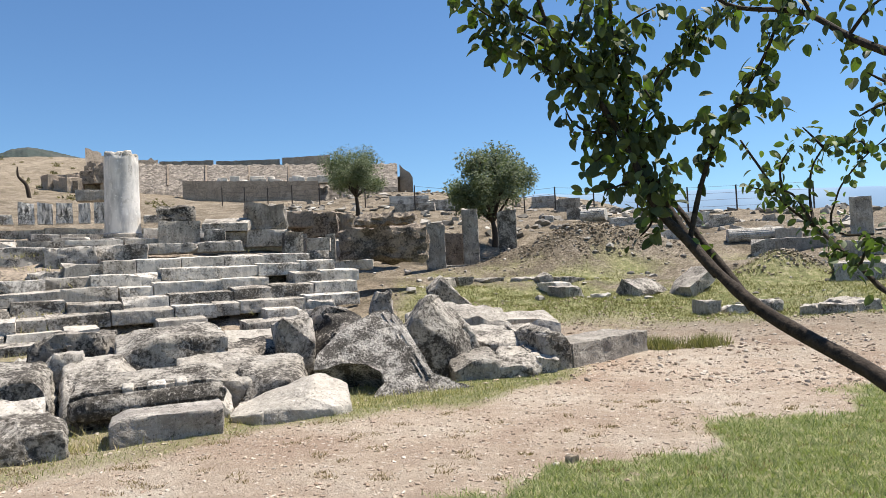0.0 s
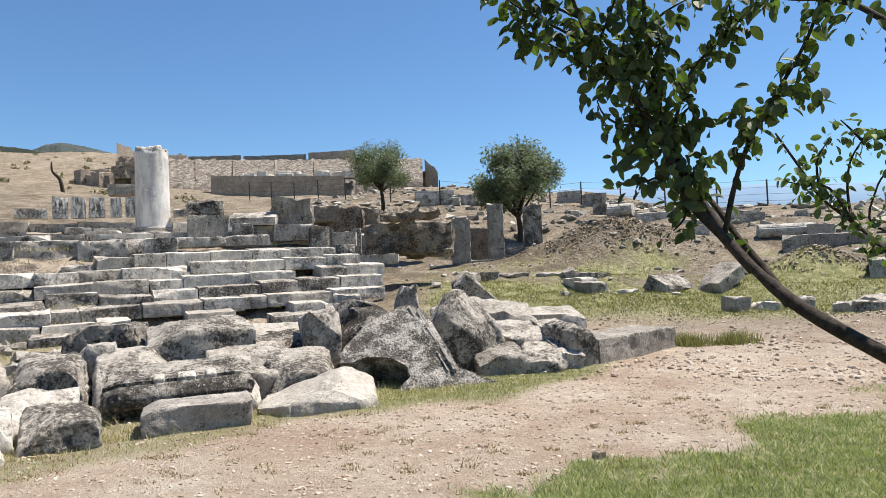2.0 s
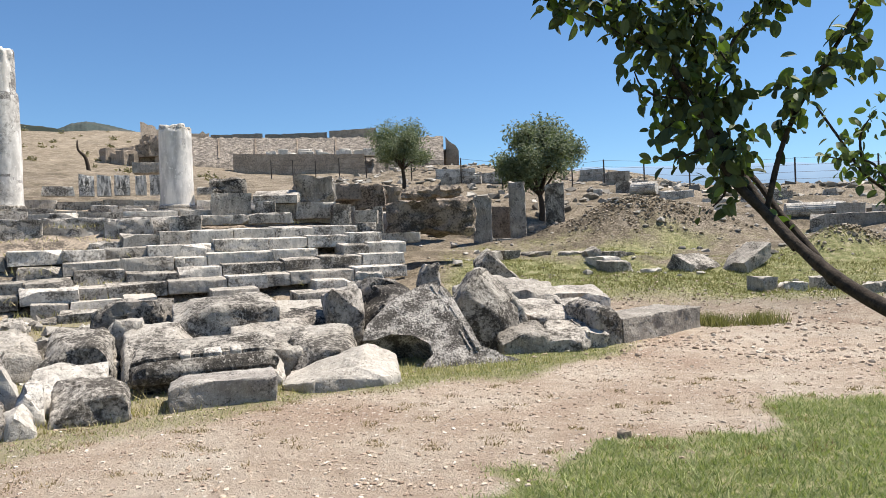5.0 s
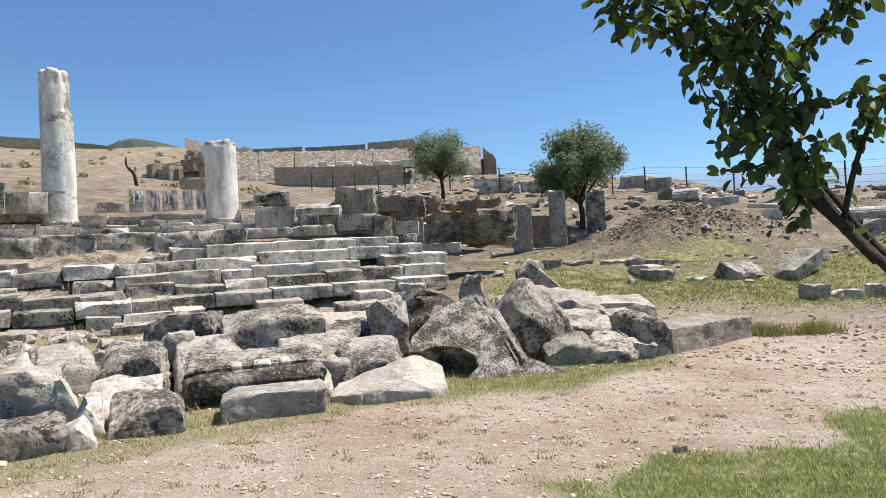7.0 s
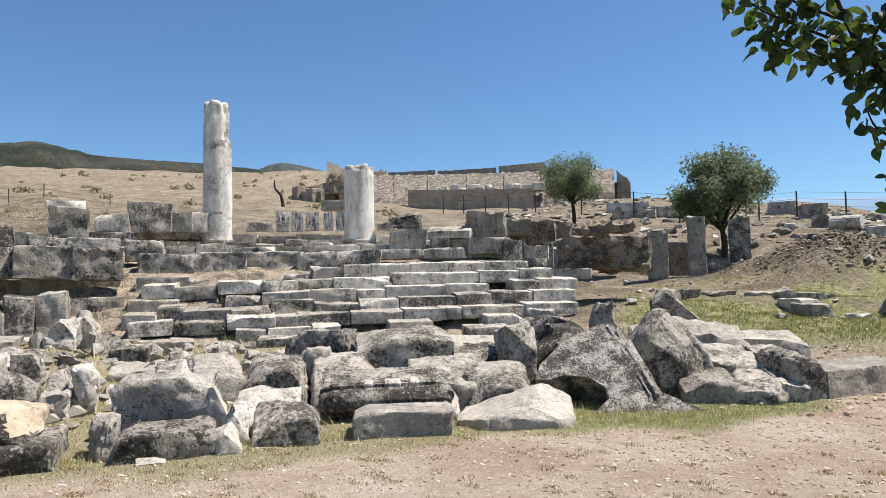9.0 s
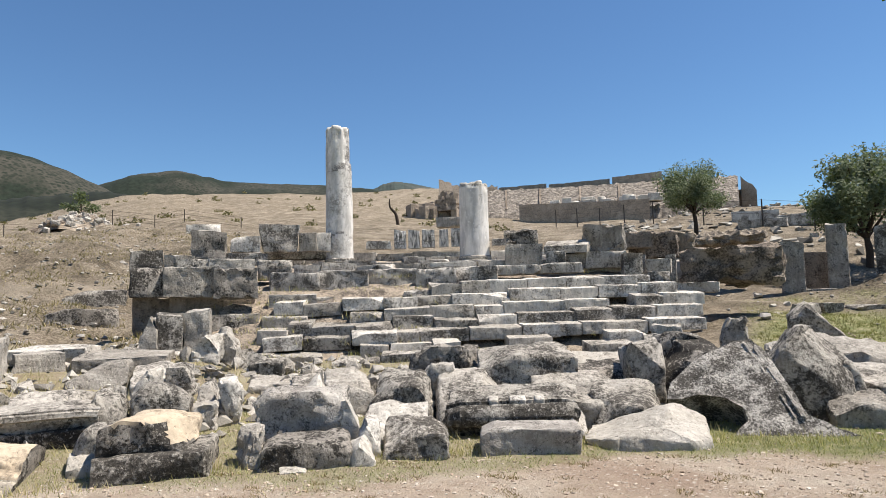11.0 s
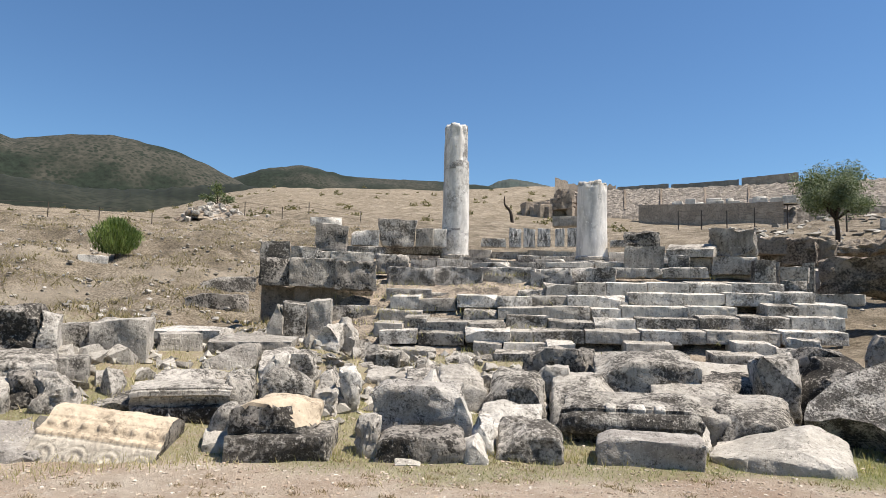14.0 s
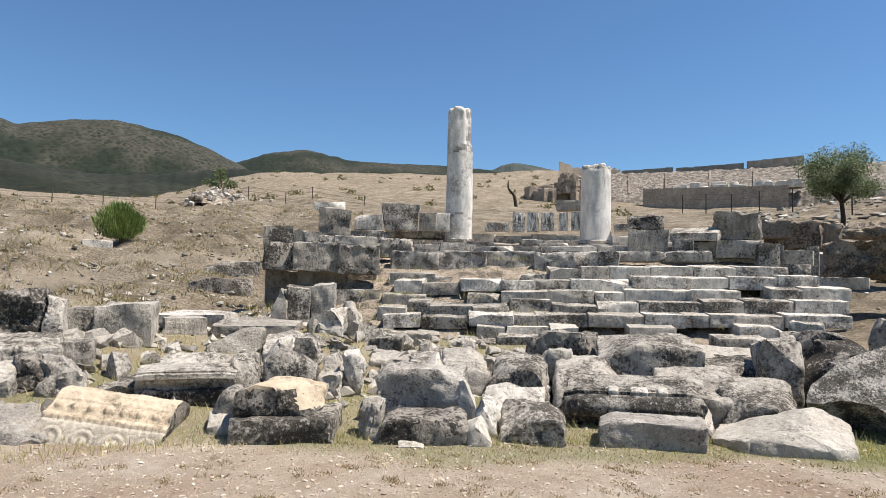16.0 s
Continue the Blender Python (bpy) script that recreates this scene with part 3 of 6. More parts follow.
block(-2.47, 7.85, 0.50, 1.10, 0.75, 0.15, 20, STONE, slope=0.45, wear=0.025, breaks=((-1, -0.8, 0, 1.3), (1, 0, 1, 1.6)), label="pale flat slab lying on grey blocks")
block(-2.26, 7.34, 0.17, 0.50, 0.75, 0.40, 20, DARK, slope=0.3, wear=0.05, breaks=((-1, -0.3, 0.7, 1.3),), label="grey broken block under a flat slab")
block(-1.78, 7.36, 0.22, 0.75, 1.00, 0.39, 16, DARK, slope=0.35, wear=0.035, breaks=((-1, -0.8, 0.3, 1.5), (1, -0.3, 0.8, 1.35), (1, -1, 0, 1.55)), label="grey slab with a worn top and shaded front")
block(-2.21, 6.89, 0.21, 0.26, 0.35, 0.19, 22, PALE, wear=0.04, breaks=((1, -0.5, 1, 1.1), (-1, 0, 1, 1.4)), label="small pale broken stone in the grass")
# black block added as the shade of the cavity under the thin slab
block(-2.48, 9.10, 0.37, 0.80, 0.80, 0.31, 20, CRUST, wear=0.03, slope=0.15, label="dark block standing for the shaded cavity in the pile")
block(-2.59, 9.48, 0.67, 0.77, 0.50, 0.11, 20, PALE, slope=0.3, wear=0.02, label="thin pale slab lying on a dark block")
block(-1.89, 8.92, 0.53, 0.49, 0.75, 0.43, 20, STONE, wear=0.03, breaks=((-1, 0, 1, 1.7), (0.3, -1, 0.6, 1.4)), label="upright grey block with a bright top")
block(-1.56, 9.69, 0.50, 0.78, 0.80, 0.54, 16, CRUST, wear=0.06, breaks=((-1, -0.3, 0.8, 1.3), (1, 0, 1, 1.6)), label="dark rough block behind the leaning capital")
block(-1.94, 10.64, 0.74, 0.55, 0.60, 0.26, 18, STONE, wear=0.04, slope=0.3, label="grey stone behind the pile of blocks")
# left field
block(-6.36, 2.25, 0.11, 1.03, 0.75, 0.31, 64, PITTED, slope=0.35, ry=5, wear=0.05, chips=(0,), breaks=((1, -0.3, 0.8, 1.35), (1, -1, 0, 1.6)), label="long weathered carved slab leaning towards the verge")
block(-8.97, 3.28, 1.01, 0.68, 0.55, 0.42, 62, CRUST, wear=0.09, breaks=((-1, 0, -0.8, 1.3), (1, 0, 1, 1.75)), label="black crusted capital fragment with white lichen scars")
block(-8.70, 3.57, 0.99, 0.22, 0.35, 0.33, 60, STONE, breaks=((0, -1, 1, 1.4),), label="small pale upright stone")
block(-9.26, 4.16, 0.88, 0.57, 0.75, 0.29, 58, STONE, wear=0.025, chips=(0,), label="grey squared block joined to a larger block")
block(-8.80, 4.45, 0.76, 0.69, 0.90, 0.49, 55, STONE, wear=0.03, chips=(0,), breaks=((-1, 0, 1, 1.75),), label="large grey squared block with a rough dressed face")
block(-8.12, 2.98, 0.63, 0.93, 0.55, 0.32, 68, STONE, slope=0.3, wear=0.03, breaks=((1, 0, 1, 1.75),), label="pale flat slab with a bright worn top")
block(-8.01, 3.52, 0.72, 0.42, 0.50, 0.13, 64, DARK, wear=0.03, label="low dark stone beside a pale slab")
block(-7.35, 2.46, 0.49, 0.55, 0.70, 0.25, 72, STONE, slope=0.35, wear=0.035, breaks=((1, -0.6, 0, 1.4),), label="grey slab with a bright top")
# solid black block in place of the hollow's shade
block(-7.42, 2.85, 0.44, 0.28, 0.50, 0.33, 66, CRUST, wear=0.06, breaks=((1, -0.5, 1, 1.2),), label="dark block standing for the shaded hollow between slabs")
block(-7.13, 3.04, 0.41, 0.45, 0.55, 0.36, 66, STONE, wear=0.07, taper=0.2, breaks=((-1, -0.6, 0.5, 1.3), (1, 0, 1, 1.2), (-0.4, -1, 1, 1.35)), label="pale carved leaf fragment leaning on blocks")
block(-6.98, 3.50, 0.34, 0.63, 0.95, 0.17, 50, DARK, slope=0.2, ry=-13, wear=0.03, breaks=((-1, -0.7, 0, 1.3), (1, -0.2, 1, 1.5)), label="thin grey slab tilted against the rubble")
block(-6.36, 3.91, 0.27, 0.96, 0.55, 0.19, 55, CRUST, wear=0.02, chips=(0,), label="dark recessed course under a moulded cornice")
block(-6.83, 4.19, 0.54, 0.66, 0.65, 0.19, 54, STONE, slope=0.4, wear=0.035, breaks=((-1, -0.5, 0.8, 1.4), (1, 0, 1, 1.65)), label="pale rough-faced limestone slab in the rubble")
block(-6.20, 4.43, 0.37, 0.42, 0.50, 0.36, 50, DARK, wear=0.06, taper=0.2, breaks=((1, -0.6, 0.7, 1.2), (-1, 0, 1, 1.4)), label="pale broken stone with a shaded side")
block(-6.09, 4.99, 0.53, 0.63, 0.55, 0.23, 46, DARK, wear=0.04, rounding=5, breaks=((-1, 0, 1, 1.35), (1, 0, 1, 1.35), (0, -1, 0.6, 1.35)), label="dark rounded boulder in the rubble")
block(-7.93, 5.52, 0.56, 0.72, 0.70, 0.34, 46, DARK, wear=0.03, lean=0.25, breaks=((-0.9, 0, 1, 0.75), (1, 0, 0.7, 1.5)), label="grey slab leaning to a point")
block(-8.59, 6.33, 0.80, 1.26, 1.35, 0.17, 47, DARK, wear=0.02, slope=0.25, breaks=((-1, -0.5, 0, 1.4),), label="long flat slab with a dark front")
block(-9.20, 5.60, 0.72, 0.58, 0.75, 0.29, 66, STONE, wear=0.02, chips=(0,), label="squared grey block sunk in dry grass")
block(-7.24, 5.79, 0.69, 0.43, 0.90, 0.18, 44, PALE, slope=0.5, ry=-12, wear=0.025, label="pale slab tilted on the rubble")
block(-6.88, 5.44, 0.68, 0.31, 0.40, 0.18, 44, WHITE, breaks=((-1, 0, 1, 0.9), (1, -1, 0.5, 1.5)), wear=0.04, label="white broken lump in the rubble")
block(-5.77, 5.65, 0.49, 0.23, 0.35, 0.28, 40, WHITE, wear=0.04, breaks=((-1, -0.4, -0.6, 1.0), (1, 0, 1, 1.4)), label="bright white upright broken stone")
block(-5.97, 5.58, 0.45, 0.27, 0.60, 0.24, 40, STONE, lean=0.25, ry=-24, wear=0.02, breaks=((-1, 0, 1, 1.0),), label="thin grey slab leaning on a white stone")
block(-8.02, 7.34, 0.77, 0.42, 0.60, 0.39, 40, PALE, wear=0.06, breaks=((-1, 0, 1, 1.0), (1, -0.6, 0.8, 1.4)), label="pale tumbled lump below the steps")
block(-8.13, 7.81, 0.97, 0.37, 0.55, 0.30, 38, STONE, wear=0.06, breaks=((-1, -0.5, 1, 1.1), (1, 0, 1, 1.1)), label="pale tumbled lump below the steps")
block(-9.63, 7.60, 1.14, 0.26, 0.40, 0.32, 45, STONE, breaks=((-1, 0, 1, 0.9), (1, 0, 1, 1.2)), label="pale pointed stone below the wall")
block(-9.51, 7.92, 1.15, 0.41, 0.50, 0.34, 46, DARK, label="squared dark stone at the foot of the wall")
block(-9.30, 8.31, 1.18, 0.43, 0.50, 0.33, 44, STONE, label="squared grey stone at the foot of the wall")
block(-6.96, 5.97, 0.71, 0.30, 0.50, 0.15, 44, STONE, wear=0.04, label="grey stone in the rubble")
block(-5.80, 5.32, 0.40, 0.26, 0.40, 0.14, 42, STONE, wear=0.05, label="grey stone in the rubble")
block(-7.13, 7.67, 0.57, 0.52, 0.60, 0.18, 38, DARK, wear=0.03, label="low grey block before the steps")
block(-6.38, 6.99, 0.48, 0.62, 0.60, 0.14, 38, STONE, wear=0.03, slope=0.3, label="low grey block before the steps")
block(-5.77, 7.00, 0.45, 0.46, 0.60, 0.19, 38, STONE, wear=0.04, slope=0.2, label="low grey block before the steps")
block(-15.05, 10.00, 1.15, 1.54, 0.7, 0.48, 58, CRUST, wear=0.04, breaks=((-1, 0, 1, 1.5),), label="long dark block half buried in the earth bank")
block(-18.48, 12.69, 1.69, 1.72, 0.6, 0.52, 57, DARK, wear=0.05, breaks=((-1, 0, 1, 1.2),), label="dark broken block in the earth bank")
block(-10.03, 6.13, 0.89, 1.12, 1.80, 0.13, 48, WHITE, label="flat pale paving slabs in a row")
# wall beside the steps
block(-11.13, 9.25, 0.98, 0.60, 0.96, 0.44, 50, DARK)
block(-10.64, 9.51, 1.03, 0.53, 0.85, 0.43, 48, DARK)
block(-11.99, 9.45, 1.83, 0.72, 0.40, 0.59, 52, CRUST)
block(-11.35, 9.91, 1.82, 1.00, 0.55, 0.62, 49, DARK, wear=0.045)
block(-10.57, 10.46, 1.77, 0.91, 0.50, 0.61, 45, CRUST, wear=0.045)
block(-11.34, 10.52, 1.18, 1.76, 0.90, 0.66, 47, BROWN, wear=0.03, label="recessed brown course of masonry")
block(-12.27, 9.74, 1.03, 0.74, 0.41, 0.78, 52, BROWN)
block(-10.45, 10.30, 1.02, 0.99, 0.54, 0.42, 45, DARK)
block(-12.81, 10.02, 2.46, 0.69, 0.38, 0.42, 52, DARK)
block(-12.38, 10.55, 2.48, 0.66, 0.36, 0.32, 50, DARK)
block(-11.34, 11.09, 2.41, 1.02, 0.56, 0.26, 46, STONE)
block(-12.02, 10.66, 2.48, 0.78, 0.43, 0.21, 48, DARK)
block(-11.20, 12.34, 2.22, 0.83, 0.46, 0.51, 42, DARK, wear=0.045)
# on the platform
block(-13.80, 12.72, 2.87, 0.86, 0.47, 0.74, 47, CRUST, wear=0.06, label="dark rough pitted block")
block(-13.88, 14.08, 3.14, 0.79, 0.43, 0.45, 45, WHITE)
block(-13.26, 14.80, 3.14, 0.97, 0.53, 0.79, 42, STONE, taper=-0.22, label="grey altar-shaped block wider at the top")
block(-12.77, 15.47, 3.17, 0.51, 0.35, 0.56, 39, DARK)
block(-12.51, 15.82, 3.19, 0.48, 0.35, 0.57, 38, WHITE)
block(-13.26, 13.42, 2.72, 0.94, 0.52, 0.34, 45, STONE)
block(-13.51, 15.90, 3.02, 1.76, 0.90, 0.23, 40, STONE)
block(-11.77, 17.71, 3.31, 0.78, 0.43, 0.27, 33, WHITE)
block(-11.83, 19.10, 3.42, 0.40, 0.35, 0.63, 32, STREAKED, label="upright marble slab streaked black and white", group="row of upright slabs", chips=(0,), wear=0.015)
block(-11.43, 19.34, 3.42, 0.38, 0.35, 0.61, 30, STREAKED, label="upright marble slab streaked black and white", group="row of upright slabs", chips=(0,), wear=0.015)
block(-11.01, 19.58, 3.44, 0.43, 0.35, 0.64, 29, STREAKED, label="upright grey marble slab streaked black", group="row of upright slabs", chips=(0,), wear=0.015)
block(-10.55, 19.82, 3.45, 0.31, 0.35, 0.60, 28, STREAKED, label="upright marble slab streaked black and white", group="row of upright slabs", chips=(0,), wear=0.015)
block(-10.15, 20.03, 3.45, 0.40, 0.35, 0.62, 27, STREAKED, label="upright marble slab streaked black and white", group="row of upright slabs", chips=(0,), wear=0.015)
block(-11.19, 21.52, 4.33, 0.99, 0.55, 0.37, 27, DARK)
block(-8.18, 19.07, 3.29, 0.52, 0.35, 0.22, 23, STONE)
block(-6.51, 16.62, 3.01, 0.88, 0.48, 0.42, 21, CRUST, wear=0.1)
block(-6.40, 16.45, 2.39, 0.95, 0.52, 0.65, 21, DARK)
block(-5.35, 16.70, 2.75, 1.14, 0.63, 0.38, 9, STONE, slope=0.4, label="tilted pale slab on the broken wall")
block(-5.49, 16.34, 2.38, 0.49, 0.35, 0.40, 18, STONE)
block(-5.15, 16.87, 2.36, 0.54, 0.35, 0.39, 17, DARK)
block(-4.49, 17.26, 2.79, 1.03, 0.57, 0.68, 14, CRUST, wear=0.12, label="dark block carved with broken leaf ornament")
block(-4.41, 16.97, 2.34, 1.01, 0.56, 0.43, 14, STONE)
block(-3.66, 16.83, 1.99, 0.51, 0.35, 0.67, 32, DARK, taper=0.1, label="upright leaning grey post stone")
block(-3.21, 17.53, 2.17, 0.63, 0.35, 0.36, 10, STONE)
block(-3.16, 17.13, 1.92, 0.55, 0.35, 0.28, 10, STONE)
block(-3.04, 18.37, 1.92, 0.26, 0.35, 0.73, 9, DARK)
block(-2.33, 17.46, 1.65, 1.09, 0.60, 0.25, 7, STONE)
block(-4.29, 20.28, 3.05, 0.84, 0.46, 0.46, 12, BROWN)
# upper wall over the steps
block(-10.34, 12.04, 1.92, 1.13, 0.62, 0.42, 41, PITTED)
block(-9.60, 12.88, 1.86, 1.21, 0.67, 0.53, 37, PITTED)
block(-8.72, 13.72, 1.91, 1.19, 0.65, 0.51, 32, PITTED)
block(-7.68, 13.99, 1.90, 0.97, 0.54, 0.47, 28, PITTED, wear=0.04)
block(-6.91, 14.60, 1.97, 1.00, 0.55, 0.44, 25, STONE)
block(-6.05, 15.19, 2.20, 1.08, 0.60, 0.23, 21, STONE)
block(-5.14, 15.62, 2.21, 1.02, 0.56, 0.25, 18, STONE)
block(-9.96, 11.57, 1.53, 1.04, 0.57, 0.31, 41, PITTED)
block(-9.23, 12.28, 1.51, 1.03, 0.56, 0.25, 37, STONE)
block(-7.21, 13.33, 1.46, 1.72, 0.90, 0.37, 28, PITTED, wear=0.06)
# right pile
block(-0.13, 8.63, 0.13, 1.07, 0.75, 1.02, 4, DARK, wear=0.05, chips=(0,), breaks=((-1, -0.1, 0.9, 0.95), (1, -0.2, 0.8, 0.95), (1, -0.9, 0.1, 1.3), (0.25, -1, 0.5, 1.15)), label="grey broken block peaked like a gable")
block(0.31, 8.97, 0.40, 0.40, 0.45, 0.44, 8, STONE, wear=0.04, rounding=5, breaks=((-1, 0, 1, 1.15), (1, 0, 1, 1.2)), label="broken fluted stone lump on the pile")
block(0.30, 10.18, 0.68, 1.53, 1.10, 0.31, 8, STONE, slope=0.35, wear=0.05, breaks=((1, -0.5, 0.7, 1.5), (-1, 0, 1, 1.5)), label="long pale slab lying behind the pile")
block(1.38, 10.48, 0.54, 0.87, 1.30, 0.22, 0, STONE, slope=0.2, wear=0.02, label="flat grey slab at the end of the pile")
block(0.84, 9.24, 0.42, 0.86, 0.90, 0.26, 8, STONE, slope=0.35, wear=0.04, breaks=((-1, -0.8, 0, 1.35),), label="flat grey slab on the pile of blocks")
block(0.45, 8.37, 0.10, 0.64, 0.80, 0.35, 12, DARK, wear=0.03, slope=0.15, breaks=((-1, -0.3, 1, 1.55),), label="broken dark block with a worn top")
block(0.94, 8.42, 0.12, 0.55, 0.80, 0.32, -4, STONE, wear=0.03, slope=0.3, breaks=((1, -0.8, 0, 1.4), (0, -1, 1, 1.55)), label="grey block with a cracked face")
block(1.29, 8.58, 0.13, 0.32, 0.75, 0.35, 12, STONE, wear=0.03, slope=0.35, ry=6, label="grey block split from its neighbour")
block(1.49, 8.75, 0.15, 0.36, 0.80, 0.53, 24, DARK, wear=0.05, breaks=((1, 0, 0.9, 1.3), (-1, 0, 1, 1.7)), label="dark block with a rounded top on the pile")
block(1.31, 9.28, 0.47, 0.57, 0.80, 0.22, 8, STONE, wear=0.05, slope=0.2, breaks=((1, 0, 1, 1.3),), label="grey broken block on the pile")
block(-1.31, 9.19, 0.32, 0.89, 0.80, 0.69, 18, CRUST, wear=0.06, slope=0.15, breaks=((-1, -0.4, 0.9, 1.2), (1, 0, 1, 1.7)), label="dark broken block leaning in the pile")
block(-2.04, 11.50, 0.89, 0.48, 0.60, 0.23, 12, STONE, wear=0.05, label="small grey stone behind the pile")
block(-1.09, 12.03, 0.86, 0.39, 0.60, 0.33, 10, DARK, wear=0.06, breaks=((-1, 0, 1, 1.2),), label="dark stone lump behind the pile")
block(0.22, 13.88, 0.84, 1.09, 0.55, 0.54, 2, DARK, wear=0.05, breaks=((1, 0, 1, 0.45), (-1, 0, 1, 1.5)), label="pointed dark broken stone")
block(-3.96, 20.85, 2.76, 1.43, 0.79, 0.78, 10, BROWN, wear=0.1, label="dark eroded earth face beside the steps")
block(-28.39, 25.66, 5.94, 1.77, 0.90, 0.25, 48, WHITE, label="low white platform by the far fence")
# grassy hollow
block(-0.18, 19.76, 1.00, 0.50, 0.80, 0.28, -23, DARK, chips=(2, 3))
block(0.68, 20.76, 1.00, 0.68, 1.09, 0.30, 43, STONE, wear=0.04, chips=(2, 3))
block(1.58, 21.21, 0.99, 0.89, 1.42, 0.23, 41, DARK, wear=0.04, chips=(2, 3))
block(2.40, 20.94, 0.99, 0.78, 1.26, 0.20, -30, STONE, wear=0.04, chips=(2, 3))
block(3.10, 19.83, 0.94, 0.41, 0.66, 0.35, 11, DARK, ry=-20, chips=(2, 3))
block(3.80, 19.92, 0.97, 0.93, 1.49, 0.19, 34, DARK, wear=0.04, chips=(2, 3))
block(3.33, 18.58, 0.77, 0.61, 0.98, 0.27, 24, WHITE, wear=0.04, chips=(2, 3))
block(3.55, 17.93, 0.59, 0.56, 0.89, 0.35, 34, DARK, wear=0.04, chips=(2, 3))
block(4.74, 17.65, 0.52, 0.74, 1.18, 0.43, -53, DARK, ry=32, wear=0.04, chips=(1, 2))
block(4.30, 17.77, 0.59, 0.23, 0.60, 0.11, 31, WHITE, wear=0.04, chips=(2, 3))
block(6.10, 17.45, 0.46, 0.74, 1.19, 0.37, -57, DARK, rx=24, chips=(2,))
block(5.88, 14.75, 0.31, 0.34, 0.60, 0.27, 12, STONE, chips=(2, 3))
block(6.33, 14.56, 0.30, 0.47, 0.74, 0.14, -4, WHITE, wear=0.04, chips=(2, 3))
block(7.18, 14.61, 0.33, 0.33, 0.60, 0.21, 19, STONE, wear=0.04, chips=(2, 3))
block(7.41, 13.82, 0.29, 0.38, 0.61, 0.16, -52, STONE, wear=0.04, chips=(2, 3))
block(7.73, 13.41, 0.21, 0.67, 1.07, 0.26, -54, STONE, wear=0.05)
block(8.36, 13.49, 0.22, 0.70, 1.12, 0.31, 2, STONE, wear=0.04, chips=(2, 3))
block(10.64, 19.57, 1.07, 0.46, 0.35, 0.38, 36, WHITE, wear=0.04, chips=(2, 3))
block(5.99, 19.38, 0.81, 0.46, 0.74, 0.12, 28, WHITE, wear=0.04, chips=(2, 3))
# plateau stones on the right
block(11.12, 23.26, 1.62, 0.81, 0.44, 0.45, -26, DARK)
block(12.17, 22.73, 1.55, 1.88, 0.90, 0.52, -28, DARK, label="long dark cornice block")
block(12.50, 24.25, 2.15, 0.87, 0.48, 0.31, -27, STONE)
block(13.38, 23.77, 2.04, 0.78, 0.43, 0.30, -29, STONE)
block(10.80, 17.16, 0.82, 1.49, 1.90, 0.42, -32, STONE, label="broad grey slab on the plateau edge")
block(14.73, 23.55, 2.12, 0.70, 0.39, 1.25, -32, STONE, label="upright fluted grey stone stump")
block(15.04, 30.81, 2.95, 0.77, 0.42, 0.44, -26, STONE, taper=0.4)
block(8.96, 35.16, 3.45, 1.09, 0.60, 0.50, -14, STONE)
block(9.33, 34.02, 3.30, 1.55, 0.85, 0.54, -15, WHITE)
block(7.46, 37.54, 3.95, 0.87, 0.48, 0.78, -11, STONE)
block(8.14, 43.52, 5.40, 1.67, 0.90, 0.54, -11, DARK)
block(8.56, 39.36, 4.23, 1.30, 0.72, 0.69, -12, STONE)
block(7.00, 45.74, 5.84, 1.72, 0.90, 0.49, -9, STONE)
block(12.90, 33.91, 3.51, 1.23, 0.68, 0.42, -21, WHITE)
block(12.65, 31.86, 3.26, 1.84, 0.90, 0.29, -22, WHITE)
block(12.76, 30.74, 3.06, 1.19, 0.66, 0.28, -23, STONE)
block(-2.24, 46.20, 6.50, 2.74, 0.90, 0.41, 3, WHITE)
block(0.10, 44.26, 5.80, 2.25, 0.90, 0.47, 0, WHITE)
block(-1.70, 42.23, 5.62, 2.51, 0.90, 0.31, 2, STONE)
block(0.74, 38.26, 4.33, 0.39, 0.35, 0.28, -1, STONE)
block(5.74, 35.82, 3.90, 0.45, 0.35, 0.32, -9, WHITE)
block(10.57, 31.56, 3.01, 1.51, 0.83, 0.23, -18, WHITE)
block(9.78, 28.66, 2.62, 0.82, 0.45, 0.21, -19, WHITE)
block(12.87, 20.59, 1.55, 1.13, 0.62, 0.30, -32, STONE)
# three standing pillars in the hollow
block(-0.25, 24.26, 1.51, 0.67, 0.37, 1.74, 1, DARK, label="upright weathered grey stone pillar", group="standing pillars", chips=(0,), wear=0.04)
block(1.09, 25.74, 1.62, 0.61, 0.35, 2.19, -2, DARK, label="upright weathered grey stone pillar", group="standing pillars", chips=(0,), wear=0.04)
block(2.44, 25.15, 1.59, 0.70, 0.38, 2.01, -5, DARK, label="upright weathered grey stone pillar", group="standing pillars", chips=(0,), wear=0.04)
block(0.50, 26.76, 1.70, 0.81, 0.45, 1.33, -1, BROWN)
block(1.22, 24.44, 1.39, 2.67, 0.90, 0.31, -3, DARK, label="low sill of dark stone under the pillars")
block(-1.64, 19.21, 1.89, 2.55, 1.2, 0.98, 6, BROWN, wear=0.17, chips=(0,), breaks=((-1, 0, 1, 1.8),), label="broad brown rubble retaining wall with a worn top")
block(-3.69, 21.98, 2.92, 1.58, 1.2, 0.67, 8, EARTH, wear=0.12, chips=(0,), label="dark eroded earth face beside the steps")
block(-2.34, 25.68, 3.41, 2.55, 1.6, 0.51, 4, EARTH, wear=0.22, slope=0.4, chips=(0,), label="eroded earth bank under the olive tree")
block(-3.63, 20.42, 1.91, 1.12, 0.61, 0.74, 10, STONE)
block(-4.12, 18.79, 2.07, 0.69, 0.38, 0.65, 13, DARK)


